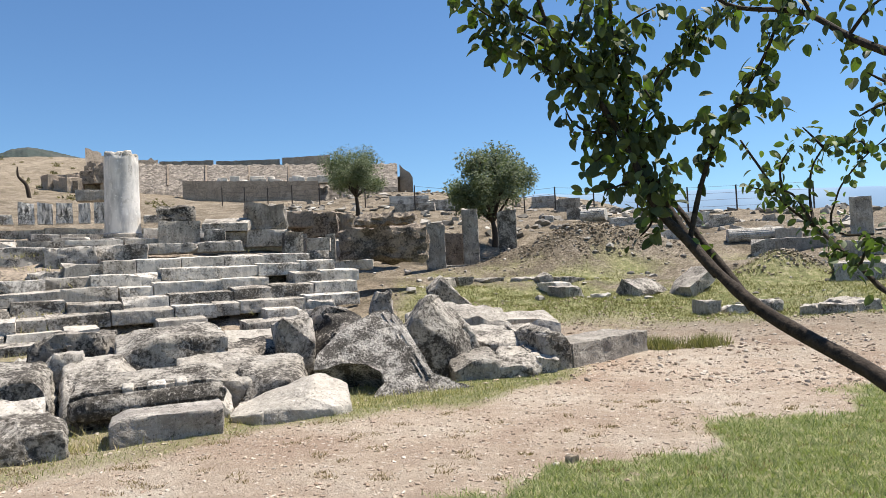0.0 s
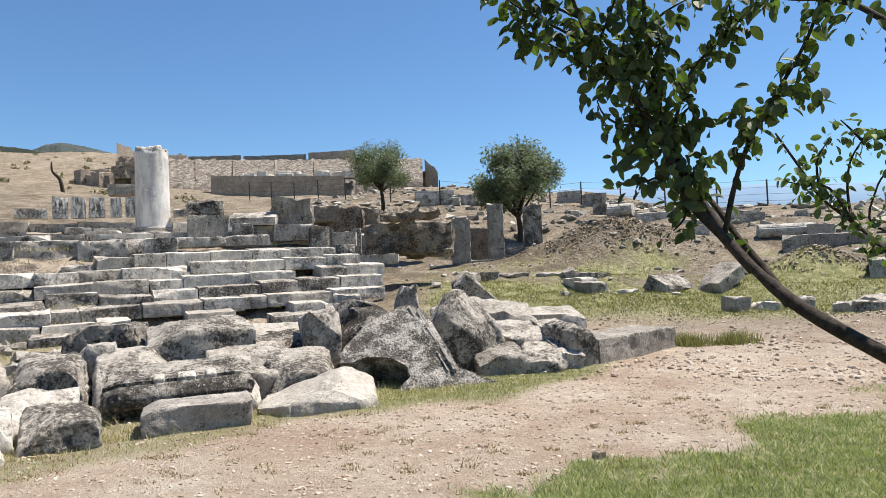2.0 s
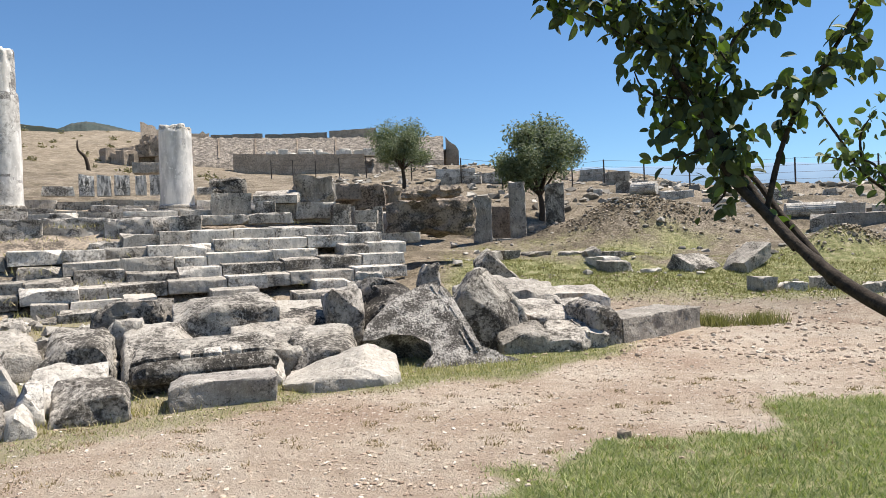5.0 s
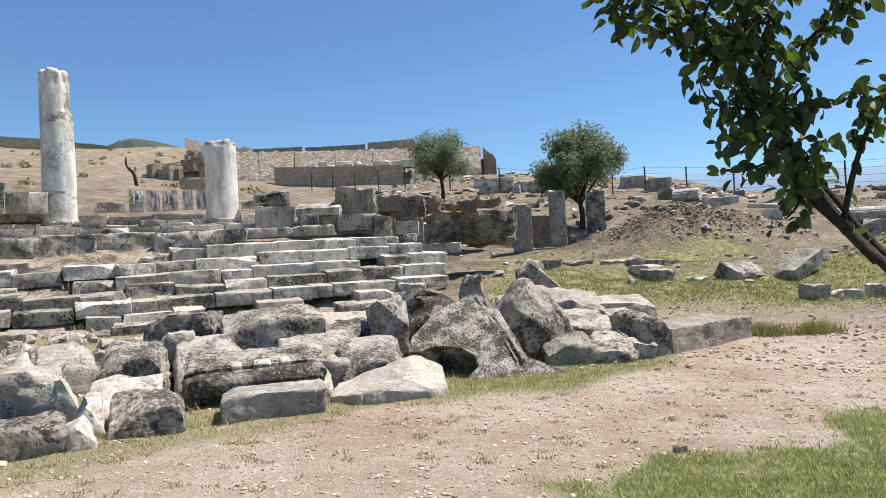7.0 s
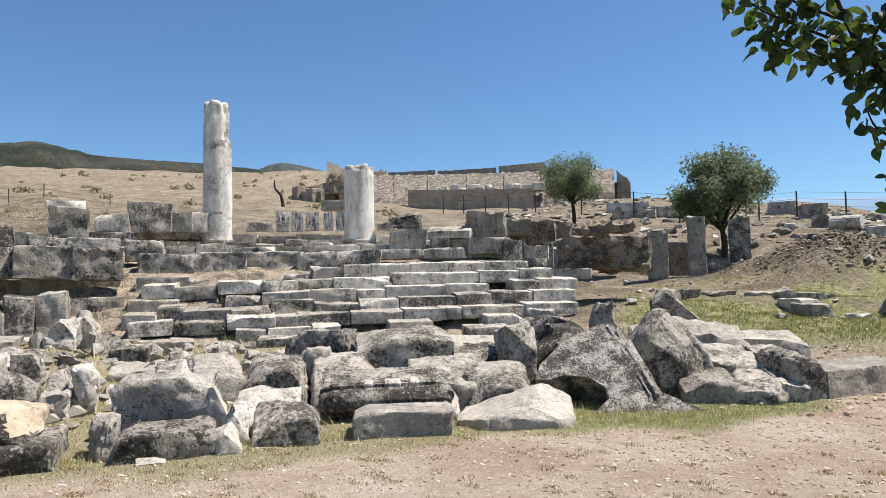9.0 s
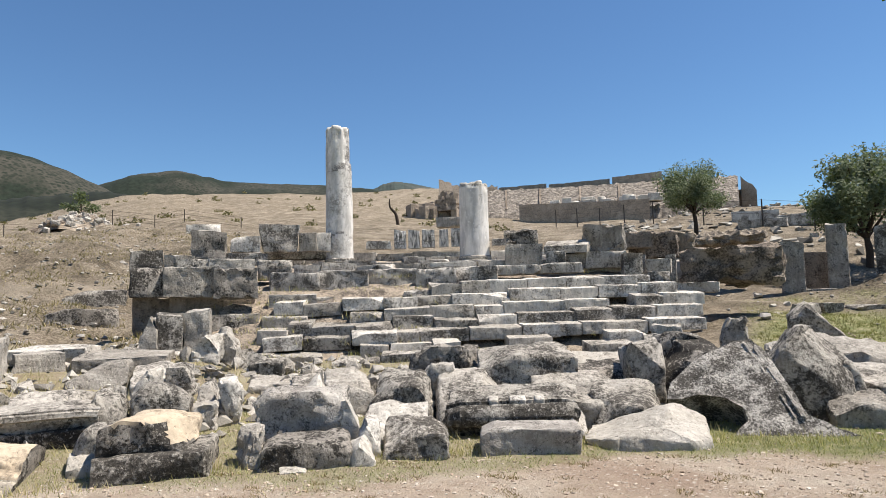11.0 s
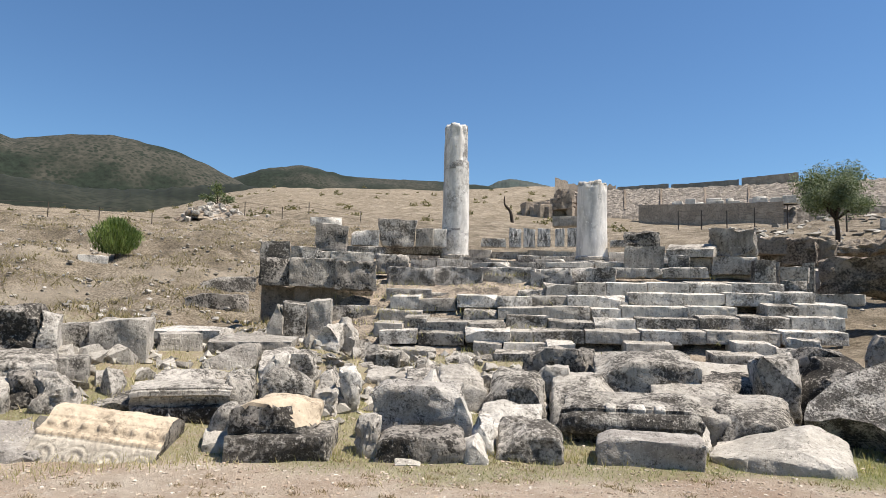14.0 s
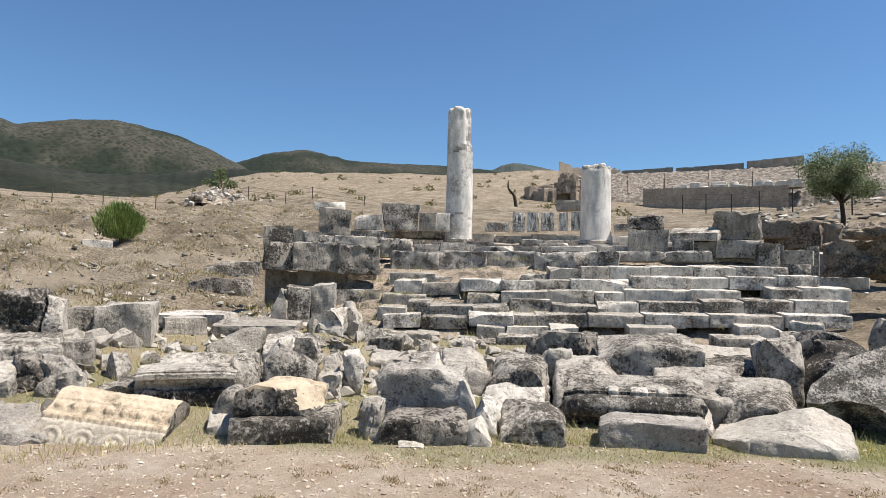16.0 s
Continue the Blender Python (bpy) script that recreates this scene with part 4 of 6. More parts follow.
def lying_drum(x, y, length, radius, rz, lift, label):
    """A fluted column drum on its side."""
    bm = bmesh.new()
    n, flutes, cuts = 96, 20, 14
    rings = []
    for i in range(cuts + 1):
        t = i / cuts
        ring = []
        for k in range(n):
            a = 2 * math.pi * k / n
            r = radius * (1 - 0.05 * t) * (1 - 0.055 * abs(math.sin(a * flutes / 2)) ** 0.7)
            p = Vector((t * length * 2, math.cos(a), math.sin(a)))
            r *= 1 + 0.03 * noise.noise(p * 2.5) - 0.10 * max(0.0, noise.noise(p * 1.6 + Vector((7, 1, 3))) - 0.25)
            ring.append(bm.verts.new(((t - 0.5) * length + (0.05 * noise.noise(p * 3) if i in (0, cuts) else 0), r * math.cos(a), radius + r * math.sin(a))))
        rings.append(ring)
    for p, q in zip(rings, rings[1:]):
        for k in range(n):
            bm.faces.new((p[k], p[(k + 1) % n], q[(k + 1) % n], q[k])).smooth = True
    bm.faces.new(list(reversed(rings[0])))
    bm.faces.new(rings[-1])
    bmesh.ops.recalc_face_normals(bm, faces=list(bm.faces))
    ob = link("column_drum", bm, WHITE)
    ob.data.set_sharp_from_angle(angle=radians(40))
    ob.matrix_basis = pose(x, y, float(terrain(x, y)) + lift, 0, 0, rz)
    return tagged(ob, label, "column drum")


lying_drum(11.74, 25.23, 1.93, 0.27, -12, -0.04, "pale fluted column drum lying on its side")
lying_drum(8.04, 35.38, 1.3, 0.36, -30, -0.05, "white column drum lying on the plateau")


# ---- the leaning capital and its neighbours ----
def outline_slab(name, outline, thick, seed, material, label, m, wear=0.05, cuts=3):
    """A slab with the given outline in its own plane (x, z), worn and pitted."""
    bm = bmesh.new()
    vs = [bm.verts.new((x, 0, z)) for x, z in outline]
    f = bm.faces.new(vs)
    r = bmesh.ops.extrude_face_region(bm, geom=[f])
    for v in r["geom"]:
        if isinstance(v, bmesh.types.BMVert):
            v.co.y += thick
            v.co.x *= 0.9
    bmesh.ops.recalc_face_normals(bm, faces=list(bm.faces))
    bmesh.ops.triangulate(bm, faces=list(bm.faces))
    bmesh.ops.subdivide_edges(bm, edges=list(bm.edges), cuts=cuts, use_grid_fill=True)
    bm.normal_update()
    move = [v.normal * (noise.noise(v.co * 2.2 + Vector((seed, 0, 0))) * wear + noise.noise(v.co * 9 + Vector((seed, 5, 0))) * wear * 0.35) for v in bm.verts]
    for v, o in zip(bm.verts, move):
        v.co += o
    ob = link(name, bm, material)
    ob.matrix_basis = m
    return tagged(ob, label, "stone block", "fallen temple blocks")


capital = outline_slab("stone_capital", [(-0.92, 0.58), (-0.88, 0.84), (-0.72, 1.08), (-0.44, 1.36), (-0.16, 1.57), (0.02, 1.60), (0.12, 1.42), (0.24, 1.06),
                               (0.37, 0.66), (0.46, 0.40), (0.78, 0.20), (1.06, 0.05), (1.06, -0.06), (0.3, -0.06), (-0.34, -0.06), (-0.24, 0.12), (-0.12, 0.30), (-0.16, 0.48),
                               (-0.34, 0.62), (-0.60, 0.66), (-0.80, 0.58)], 0.62, 3, PITTED,
             "large grey pitted capital leaning with a dark hollow", pose(-0.52, 7.60, 0.10, -40, 0, 9) @ Matrix.Diagonal((0.96, 1.0, 0.80, 1)), 0.035, 7)
for k, (dx, wide) in enumerate(((0.0, 0.05), (0.08, 0.03))):
    ridge = part("moulding", rough_box(wide, 0.10, 1.20, 900 + k, 0.03, 0.012, chips=(0,)), PITTED, capital, "pale raised moulding along the broken edge")
    ridge.matrix_basis = pose(0.42 - dx, -0.02 + 0.01 * k, 0.34, 0, -19, 0)
block(2.33, 9.44, 0.08, 1.8, 0.75, 0.40, 44, DARK, label="long dressed grey slab beside the path", chips=(0,), wear=0.02)
# the capstone's top is freshly broken: ochre marble under the dark crust
capstone.data.materials.append(TAN)
for f in capstone.data.polygons:
    c = f.center
    if c.z > 0.255 + 0.02 * noise.noise(c * 8) or (c.z > 0.07 and c.x > 0.13 + 0.6 * max(0.0, 0.16 - c.z) + 0.03 * noise.noise(c * 9)):
        f.material_index = 1


def moulded_block(name, prof, length, seed, material, label, m, wear=0.008, ends=0.03, bottom=0.0):
    """A carved block: the profile (depth, height), drawn along its length, worn and broken at the ends."""
    step = 0.03
    line = []
    for (y0, z0), (y1, z1) in zip(prof, prof[1:]):
        n = max(1, round(math.hypot(y1 - y0, z1 - z0) / step))
        line += [(y0 + (y1 - y0) * k / n, z0 + (z1 - z0) * k / n) for k in range(n)]
    line.append(prof[-1])
    nu = round(length / step)
    bm = bmesh.new()
    grid = []
    for i in range(nu + 1):
        u = i / nu
        row = []
        for y, z in line:
            p = Vector((u * length, y, z + seed))
            out = min(u, 1 - u) * length
            shrink = ends * max(0.0, 1 - out / 0.12) * (1 + noise.noise(p * 7))
            o = wear * (noise.noise(p * 5) + 0.7 * noise.fractal(p * 17, 0.7, 2.1, 3)) - wear * 4 * max(0.0, noise.noise(p * 3.3) - 0.3)
            x = (u - 0.5) * length + (ends * 1.6 * noise.noise((y * 6, z * 6, seed + i)) if i in (0, nu) else 0)
            row.append(bm.verts.new((x, y - o + shrink * (y < 0.2), z + o * 0.7 - shrink * 0.7 * (z > 0.1) + bottom * abs(u - 0.5) * (z < 0.05))))
        grid.append(row)
    for p, q in zip(grid, grid[1:]):
        for j in range(len(line) - 1):
            bm.faces.new((p[j], q[j], q[j + 1], p[j + 1])).smooth = True
    bm.faces.new(list(reversed(grid[0])))
    bm.faces.new(grid[-1])
    bmesh.ops.recalc_face_normals(bm, faces=list(bm.faces))
    ob = link(name, bm, material)
    ob.data.set_sharp_from_angle(angle=radians(40))
    ob.matrix_basis = m
    return tagged(ob, label, "stone block", "fallen temple blocks")


moulded_block("cornice_block", [(0.16, -0.30), (0.13, 0.0), (0.12, 0.05), (0.06, 0.06), (0.06, 0.09), (0.0, 0.11), (0.0, 0.155), (0.03, 0.165), (0.03, 0.18), (0.5, 0.21), (0.55, -0.30)], 0.95, 4.0,
              STONE, "long moulded cornice block with a dark front", pose(-6.32, 3.88, 0.47, 0, 0, 55))
architrave = moulded_block("architrave_block", [(0.22, -0.12), (0.10, 0.0), (0.02, 0.07), (0.0, 0.14), (0.03, 0.22), (0.09, 0.265), (0.11, 0.24), (0.15, 0.24), (0.16, 0.285), (0.20, 0.285), (0.21, 0.305),
                            (0.42, 0.33), (0.50, 0.36), (0.66, 0.37), (0.72, 0.1), (0.7, -0.12)], 1.37, 9.0, DARK,
                           "long dark carved architrave block lying on its side", pose(-2.77, 6.64, 0.22, 3, -1, 25), 0.014, 0.06, 0.10)
# cream dressed squares let into its upper moulding
for k, (along, wide) in enumerate(((-0.20, 0.10), (0.04, 0.17), (0.26, 0.10))):
    square = part("inlay", rough_box(wide, 0.13, 0.08, 700 + k, 0.025, 0.008, chips=(0,)), WHITE, architrave, "small white dressed square")
    square.matrix_basis = pose(along * 1.05, 0.12, 0.222, 14, 0, 0)


# ---- carved frieze block ----
def frieze():
    length, nu, nv = 1.12, 160, 150
    prof = [(0.0, 0.0), (0.16, 0.24), (0.21, 0.25), (0.22, 0.30), (0.26, 0.32), (0.38, 0.44), (0.46, 0.51), (0.62, 0.53), (0.85, 0.46), (0.95, 0.25), (0.95, 0.0)]
    acc = [0.0]
    for p, q in zip(prof, prof[1:]):
        acc.append(acc[-1] + math.dist(p, q))
    bm = bmesh.new()
    grid = []
    for i in range(nu + 1):
        u = length * i / nu
        row = []
        for j in range(nv + 1):
            s = acc[-1] * j / nv
            k = max(n for n in range(len(acc) - 1) if acc[n] <= s + 1e-9)
            f = (s - acc[k]) / (acc[k + 1] - acc[k])
            y = prof[k][0] + (prof[k + 1][0] - prof[k][0]) * f
            z = prof[k][1] + (prof[k + 1][1] - prof[k][1]) * f
            ny, nz = -(prof[k + 1][1] - prof[k][1]), prof[k + 1][0] - prof[k][0]
            ln = math.hypot(ny, nz)
            o = 0.012 * noise.noise((u * 6, s * 6, 1)) + 0.006 * noise.noise((u * 22, s * 22, 3))
            if k == 0:                       # scrolls
                cx = (u % 0.28) - 0.14
                rr = math.hypot(cx, s - 0.14)
                o += 0.008 * math.sin(rr * 80 + math.atan2(s - 0.14, cx)) * (rr < 0.125)
            elif k in (1, 2, 3):             # egg moulding
                o += 0.010 * abs(math.sin(u * 48))
            elif k == 4:                     # row of bosses
                cx = (u % 0.15) - 0.075
                rr = math.hypot(cx, (s - acc[4] - 0.085) * 0.9)
                o += 0.036 * max(0, 1 - (rr / 0.045) ** 2) - 0.006 * (rr > 0.06)
            end = 0.03 * noise.noise((y * 5, z * 5, i * 0.01)) if i in (0, nu) else 0
            row.append(bm.verts.new((u - length / 2 + end, y + o * ny / ln, z - o * nz / ln * -1 + 0)))
        grid.append(row)
    for i in range(nu):
        for j in range(nv):
            bm.faces.new((grid[i][j], grid[i + 1][j], grid[i + 1][j + 1], grid[i][j + 1])).smooth = True
    bm.faces.new(list(reversed(grid[0])))
    bm.faces.new(grid[-1])
    bmesh.ops.recalc_face_normals(bm, faces=list(bm.faces))
    ob = link("frieze_block", bm, TAN)
    ob.data.materials.append(CARVED)
    ob.data.materials.append(CRUST)
    for f in ob.data.polygons:              # the scroll band is grey; dark crust on the broken ends stands for shade
        if len(f.vertices) > 4:
            f.material_index = 2
        elif f.center.z < 0.27 and f.center.y < 0.3:
            f.material_index = 1
    ob.matrix_basis = pose(-5.90, 2.78, 0.10, -3, 8, 43) @ Matrix.Diagonal((0.93, 1.0, 0.84, 1))
    return tagged(ob, "ochre carved frieze block with scrolls and row of bosses", "stone block", "fallen temple blocks")


frieze()


# ---- theatre on the hillside ----
def at(az, r):
    return -math.sin(radians(az)) * r, math.cos(radians(az)) * r


theatre = tagged(new("theatre"), "ruined ancient theatre of brown masonry on the hillside", "theatre")


def arc_wall(name, az0, az1, r0, r1, foot, head, thick, seed, ragged=0.0, label=""):
    bm = bmesh.new()
    n = max(4, int(abs(az1 - az0) * 4))
    cols = []
    for k in range(n + 1):
        t = k / n
        az, r = az0 + (az1 - az0) * t, r0 + (r1 - r0) * t
        f, h = foot[0] + (foot[1] - foot[0]) * t, head[0] + (head[1] - head[0]) * t
        h += ragged * noise.noise((k * 0.9, seed, 0)) + ragged * 0.6 * noise.noise((k * 0.31, seed, 5))
        a, b2 = at(az, r), at(az, r + thick)
        cols.append([bm.verts.new((*a, f)), bm.verts.new((*a, h)), bm.verts.new((*b2, h)), bm.verts.new((*b2, f))])
    for p, q in zip(cols, cols[1:]):
        for i in range(4):
            bm.faces.new((p[i], q[i], q[(i + 1) % 4], p[(i + 1) % 4]))
    bm.faces.new(list(reversed(cols[0])))
    bm.faces.new(cols[-1])
    bmesh.ops.recalc_face_normals(bm, faces=list(bm.faces))
    return part(name, bm, FARSTONE, theatre, label)


def elev(r, deg):
    return 1.5 + r * math.tan(radians(deg))


arc_wall("rear_wall", 28.3, 27.2, 126, 128, (18, 18), (elev(126, 10.7), elev(128, 10.3)), 3, 1, 0.5)
arc_wall("rear_wall", 27.2, 23.2, 128, 133, (17, 17), (elev(128, 10.15), elev(133, 9.9)), 3, 2, 0.5)
for k, (a0, a1, e) in enumerate(((23.1, 19.0, 9.88), (18.8, 13.7, 9.82), (13.5, 9.5, 9.95))):
    arc_wall("rear_wall", a0, a1, 134 - 2 * k, 133 - 2 * k, (17, 17), (elev(134, e - 0.08), elev(133, e + 0.10)), 3, 3 + k, 0.15)
arc_wall("rear_wall", 9.3, 3.6, 128, 120, (8, 6), (elev(128, 9.3), elev(120, 8.3)), 3, 8, 0.7)
arc_wall("tower", 3.6, 2.5, 118, 117, (5, 5), (elev(118, 9.4), elev(117, 8.3)), 4, 9, 0.8, "ragged stump of a masonry tower")
arc_wall("stage_wall", 21.4, 10.6, 96, 92, (7, 5), (elev(96, 8.3), elev(92, 8.2)), 2, 10, 0.12, "long plain brown stage wall")
# rows of seats between the rear wall and the stage
bm = bmesh.new()
n, tiers = 90, 30
rings = [[bm.verts.new((*at(27.8 - 24 * k / n, 97), float(terrain(*at(27.8 - 24 * k / n, 97))) - 2)) for k in range(n + 1)]]
for j in range(tiers + 1):
    for lift in (0, 1):
        if j == tiers and lift:
            continue
        t = j / tiers
        r = 100 + 29 * t
        ring = []
        for k in range(n + 1):
            az = 27.8 - 24 * k / n
            e = 7.6 + 2.0 * (j + 0.25 * lift) / tiers
            x, y = at(az, r)
            ring.append(bm.verts.new((x, y, elev(r, e - 0.05 * max(0, 9 - az) * 0.5) + 0.45 * noise.noise((k * 0.5, j, 1)) + 0.40 * noise.noise((k * 1.9, j * 2.3, 4)))))
        rings.append(ring)
for p, q in zip(rings, rings[1:]):
    for k in range(n):
        bm.faces.new((p[k], p[k + 1], q[k + 1], q[k]))
part("seating", bm, SEATS, theatre, "worn stone seating rising in tiers")
for az in (22.5, 19.6, 16.2, 13.0, 9.8):
    bm = bmesh.new()
    vs = []
    for r, e in ((104, 8.0), (128, 9.62)):
        for da in (-0.07, 0.07):
            x, y = at(az + da, r)
            vs.append(bm.verts.new((x, y, elev(r, e) - 0.05)))
    bm.faces.new((vs[0], vs[1], vs[3], vs[2]))
    bmesh.ops.solidify(bm, geom=list(bm.faces), thickness=0.15)
    part("stairway", bm, FARSTONE, theatre, "pale radial stair between the seats")
rnd = random.Random(9)
for k in range(26):
    x, y = at(rnd.uniform(10, 19.5), 98 + rnd.uniform(0, 2))
    block(x, y, elev(98, 8.05), rnd.uniform(0.8, 2.4), 0.8, rnd.uniform(0.5, 1.2), 15, WHITE, name="marble_piece", parent=theatre, cuts=0, wear=0.02)

# tumbled masonry below the end of the rear wall
for k in range(120):
    az = rnd.uniform(26.0, 30.4)
    r = rnd.uniform(94, 118)
    x, y = at(az, r)
    block(x, y, max(float(terrain(x, y)) - 0.3, elev(r, 7.3 + 2.2 * rnd.random() * min(1, max(0, (30.0 - az) / 2.4))) - 1.2), rnd.uniform(0.8, 2.4), rnd.uniform(0.8, 2.0),
          rnd.uniform(0.7, 2.2), rnd.uniform(0, 90), rnd.choice((FARSTONE, FARSTONE, BROWN)), name="fallen_masonry", parent=theatre, cuts=1, wear=0.12)


# ---- far hills ----
def hill_material(name, wood, scrub, rock, split):
    m, nt, b = mat(name, 1.0)
    co = coords(nt)
    big = noise_tex(nt, co, 0.006, 6, 0.6)
    v = node(nt, "ShaderNodeTexVoronoi", Scale=0.17)
    nt.links.new(co, v.inputs["Vector"])
    trees = ramp(nt, v.outputs["Distance"], [(0.34, (1, 1, 1)), (0.58, (0, 0, 0))])
    trees = mixc(nt, 1.0, trees, ramp(nt, noise_tex(nt, co, 0.03, 6, 0.7), [(0.42, (1, 1, 1)), (0.60, (0.45, 0.45, 0.45))]), "MULTIPLY")
    base = ramp(nt, noise_tex(nt, co, 0.07, 8, 0.75), [(0.35, scrub), (0.65, rock)])
    col = mixc(nt, trees, base, wood)
    dense = ramp(nt, big, [(split - 0.06, (1, 1, 1)), (split + 0.06, (0, 0, 0))])
    leaf = ramp(nt, noise_tex(nt, co, 0.12, 6, 0.7), [(0.35, tuple(c * 0.6 for c in wood)), (0.65, tuple(c * 1.5 for c in wood))])
    col = mixc(nt, dense, col, leaf)
    nt.links.new(col, b.inputs["Base Color"])
    return m


def hill(name, knots, r0, r1, low, material, label, seed, amp=0.08):
    """A ridge whose skyline rises to the elevations given by azimuth, in degrees."""
    azs, els = [k[0] for k in knots], [k[1] for k in knots]
    bm = bmesh.new()
    n, lev = 200, 26
    rings = []
    for j in range(lev + 1):
        t = j / lev
        r = r0 + (r1 - r0) * t
        ring = []
        for k in range(n + 1):
            az = azs[0] + (azs[-1] - azs[0]) * k / n
            top = np.interp(-az, [-a for a in azs], els) + amp * noise.noise((k * 0.22, seed, 0))
            e = low + (top - low) * math.sin(t * math.pi / 2) + (0.5 * noise.noise((k * 0.06, t * 3, seed)) * t * (1 - t) * 2)
            x, y = at(az, r)
            ring.append(bm.verts.new((x, y, elev(r, e))))
        rings.append(ring)
    for p, q in zip(rings, rings[1:]):
        for k in range(n):
            bm.faces.new((p[k], p[k + 1], q[k + 1], q[k])).smooth = True
    ob = link(name, bm, material)
    return tagged(ob, label, "hill", kind="structure")


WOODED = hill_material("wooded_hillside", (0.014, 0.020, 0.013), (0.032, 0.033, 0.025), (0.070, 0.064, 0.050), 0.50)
# same woods farther off, haze put into their paler, bluer colours
FAR_WOOD = hill_material("hazed_wooded_hillside", (0.040, 0.052, 0.045), (0.06, 0.065, 0.055), (0.09, 0.09, 0.08), 0.50)
# the air holds no haze: its pale blue is put into the mountains' colour
HAZE, nt, b = mat("haze_tinted_mountains", 1.0)
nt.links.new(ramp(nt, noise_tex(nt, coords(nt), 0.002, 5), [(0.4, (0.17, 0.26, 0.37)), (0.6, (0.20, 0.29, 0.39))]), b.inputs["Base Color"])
hill("backdrop_hill", [(100, 10), (80, 11.2), (72.3, 11.35), (71.3, 11.05), (67.7, 11.9), (65, 12.2), (63, 12.0), (60.2, 11.5), (57.9, 10.7), (55.2, 9.5),
                       (52.4, 7.9), (49, 6)], 900, 1100, 5.0, WOODED, "dark scrub-covered hill under the sky", 2)
hill("backdrop_hill", [(60, 7.5), (57.4, 9.0), (55.6, 9.8), (52.9, 10.75), (50.1, 11.2), (47.7, 10.75), (46.3, 10.45), (43.4, 10.37), (38.5, 10.3), (34.5, 10.0),
                       (30, 9.3)], 1450, 1700, 7.0, WOODED, "wooded hill beyond the dry slope", 5)
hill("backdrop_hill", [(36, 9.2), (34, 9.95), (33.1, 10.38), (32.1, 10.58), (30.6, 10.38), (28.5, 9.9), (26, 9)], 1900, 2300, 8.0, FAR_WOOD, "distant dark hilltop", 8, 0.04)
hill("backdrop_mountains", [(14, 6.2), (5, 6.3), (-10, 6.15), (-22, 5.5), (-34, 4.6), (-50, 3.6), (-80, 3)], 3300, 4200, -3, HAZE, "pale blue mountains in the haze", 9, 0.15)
# dark pine wood at the foot of the hill
hill("backdrop_wood", [(85, 9), (75, 8.6), (70, 8.3), (66, 8.0), (62, 8.3), (58, 8.9), (55, 9.3), (53.5, 9.0)], 420, 640, 4.0,
     hill_material("pine_wood", (0.011, 0.014, 0.008), (0.018, 0.022, 0.013), (0.034, 0.034, 0.024), 0.56), "dark pine wood at the foot of the hills", 12, 0.16)


# ---- fences ----
METAL, nt, b = mat("rusty_dark_metal", 0.6)
nt.links.new(ramp(nt, noise_tex(nt, coords(nt), 9), [(0.4, (0.05, 0.045, 0.04)), (0.65, (0.10, 0.07, 0.05))]), b.inputs["Base Color"])


def rod(p, q, r, sides=6):
    bm = bmesh.new()
    d = Vector(q) - Vector(p)
    bmesh.ops.create_cone(bm, cap_ends=True, segments=sides, radius1=r, radius2=r, depth=d.length)
    bmesh.ops.transform(bm, matrix=Matrix.Translation((Vector(p) + Vector(q)) / 2) @ d.to_track_quat("Z", "Y").to_matrix().to_4x4(), verts=bm.verts)
    return bm


def fence(posts, height, radius, wires, label):
    root = tagged(new("fence"), label, "fence")
    feet = [Vector((x, y, float(terrain(x, y)))) for x, y in posts]
    for f in feet:
        part("post", rod(f - Vector((0, 0, 0.2)), f + Vector((0, 0, height)), radius), METAL, root)
    for p, q in zip(feet, feet[1:]):
        for k in range(wires):
            h = Vector((0, 0, height * (k + 1) / wires * 0.97))
            part("wire", rod(p + h, q + h, 0.008, 4), METAL, root)


fence([(-18.95, 57.2), (-16.6, 55.8), (-14.0, 53.4), (-11.5, 51), (-8.9, 48.4), (-5.2, 45.2), (-1.7, 42.2), (0.85, 40.3), (5.2, 42), (7.1, 41.7), (9.4, 41.2),
       (11.9, 40.6), (14.6, 39.6), (17.1, 38.7), (20.5, 36.8)], 1.6, 0.045, 4, "dark metal post and wire fence across the plateau")
fence([(-44, 14), (-43.1, 16.8), (-42, 19.3), (-40.7, 22), (-39.5, 24), (-37.7, 26.8), (-36.3, 28.8), (-35.1, 30.1), (-33, 33)], 0.9, 0.03, 3,
      "low wire fence along the dry slope")


# ---- trees ----
def leaf_material(name, dark, light, gloss=0.6):
    m, nt, b = mat(name, gloss)
    g = nt.nodes.new("ShaderNodeNewGeometry")
    col = ramp(nt, g.outputs["Random Per Island"], [(0.0, dark), (1.0, light)])
    col = mixc(nt, 1.0, col, ramp(nt, noise_tex(nt, coords(nt), 40), [(0.3, (0.8, 0.8, 0.8)), (0.7, (1.15, 1.15, 1.15))]), "MULTIPLY")
    nt.links.new(col, b.inputs["Base Color"])
    tr = nt.nodes.new("ShaderNodeBsdfTranslucent")
    nt.links.new(mixc(nt, 1.0, col, (1.6, 1.9, 0.7), "MULTIPLY"), tr.inputs[0])
    mx = node(nt, "ShaderNodeMixShader", Fac=0.2)
    nt.links.new(b.outputs[0], mx.inputs[1])
    nt.links.new(tr.outputs[0], mx.inputs[2])
    nt.links.new(mx.outputs[0], nt.nodes["Material Output"].inputs[0])
    return m


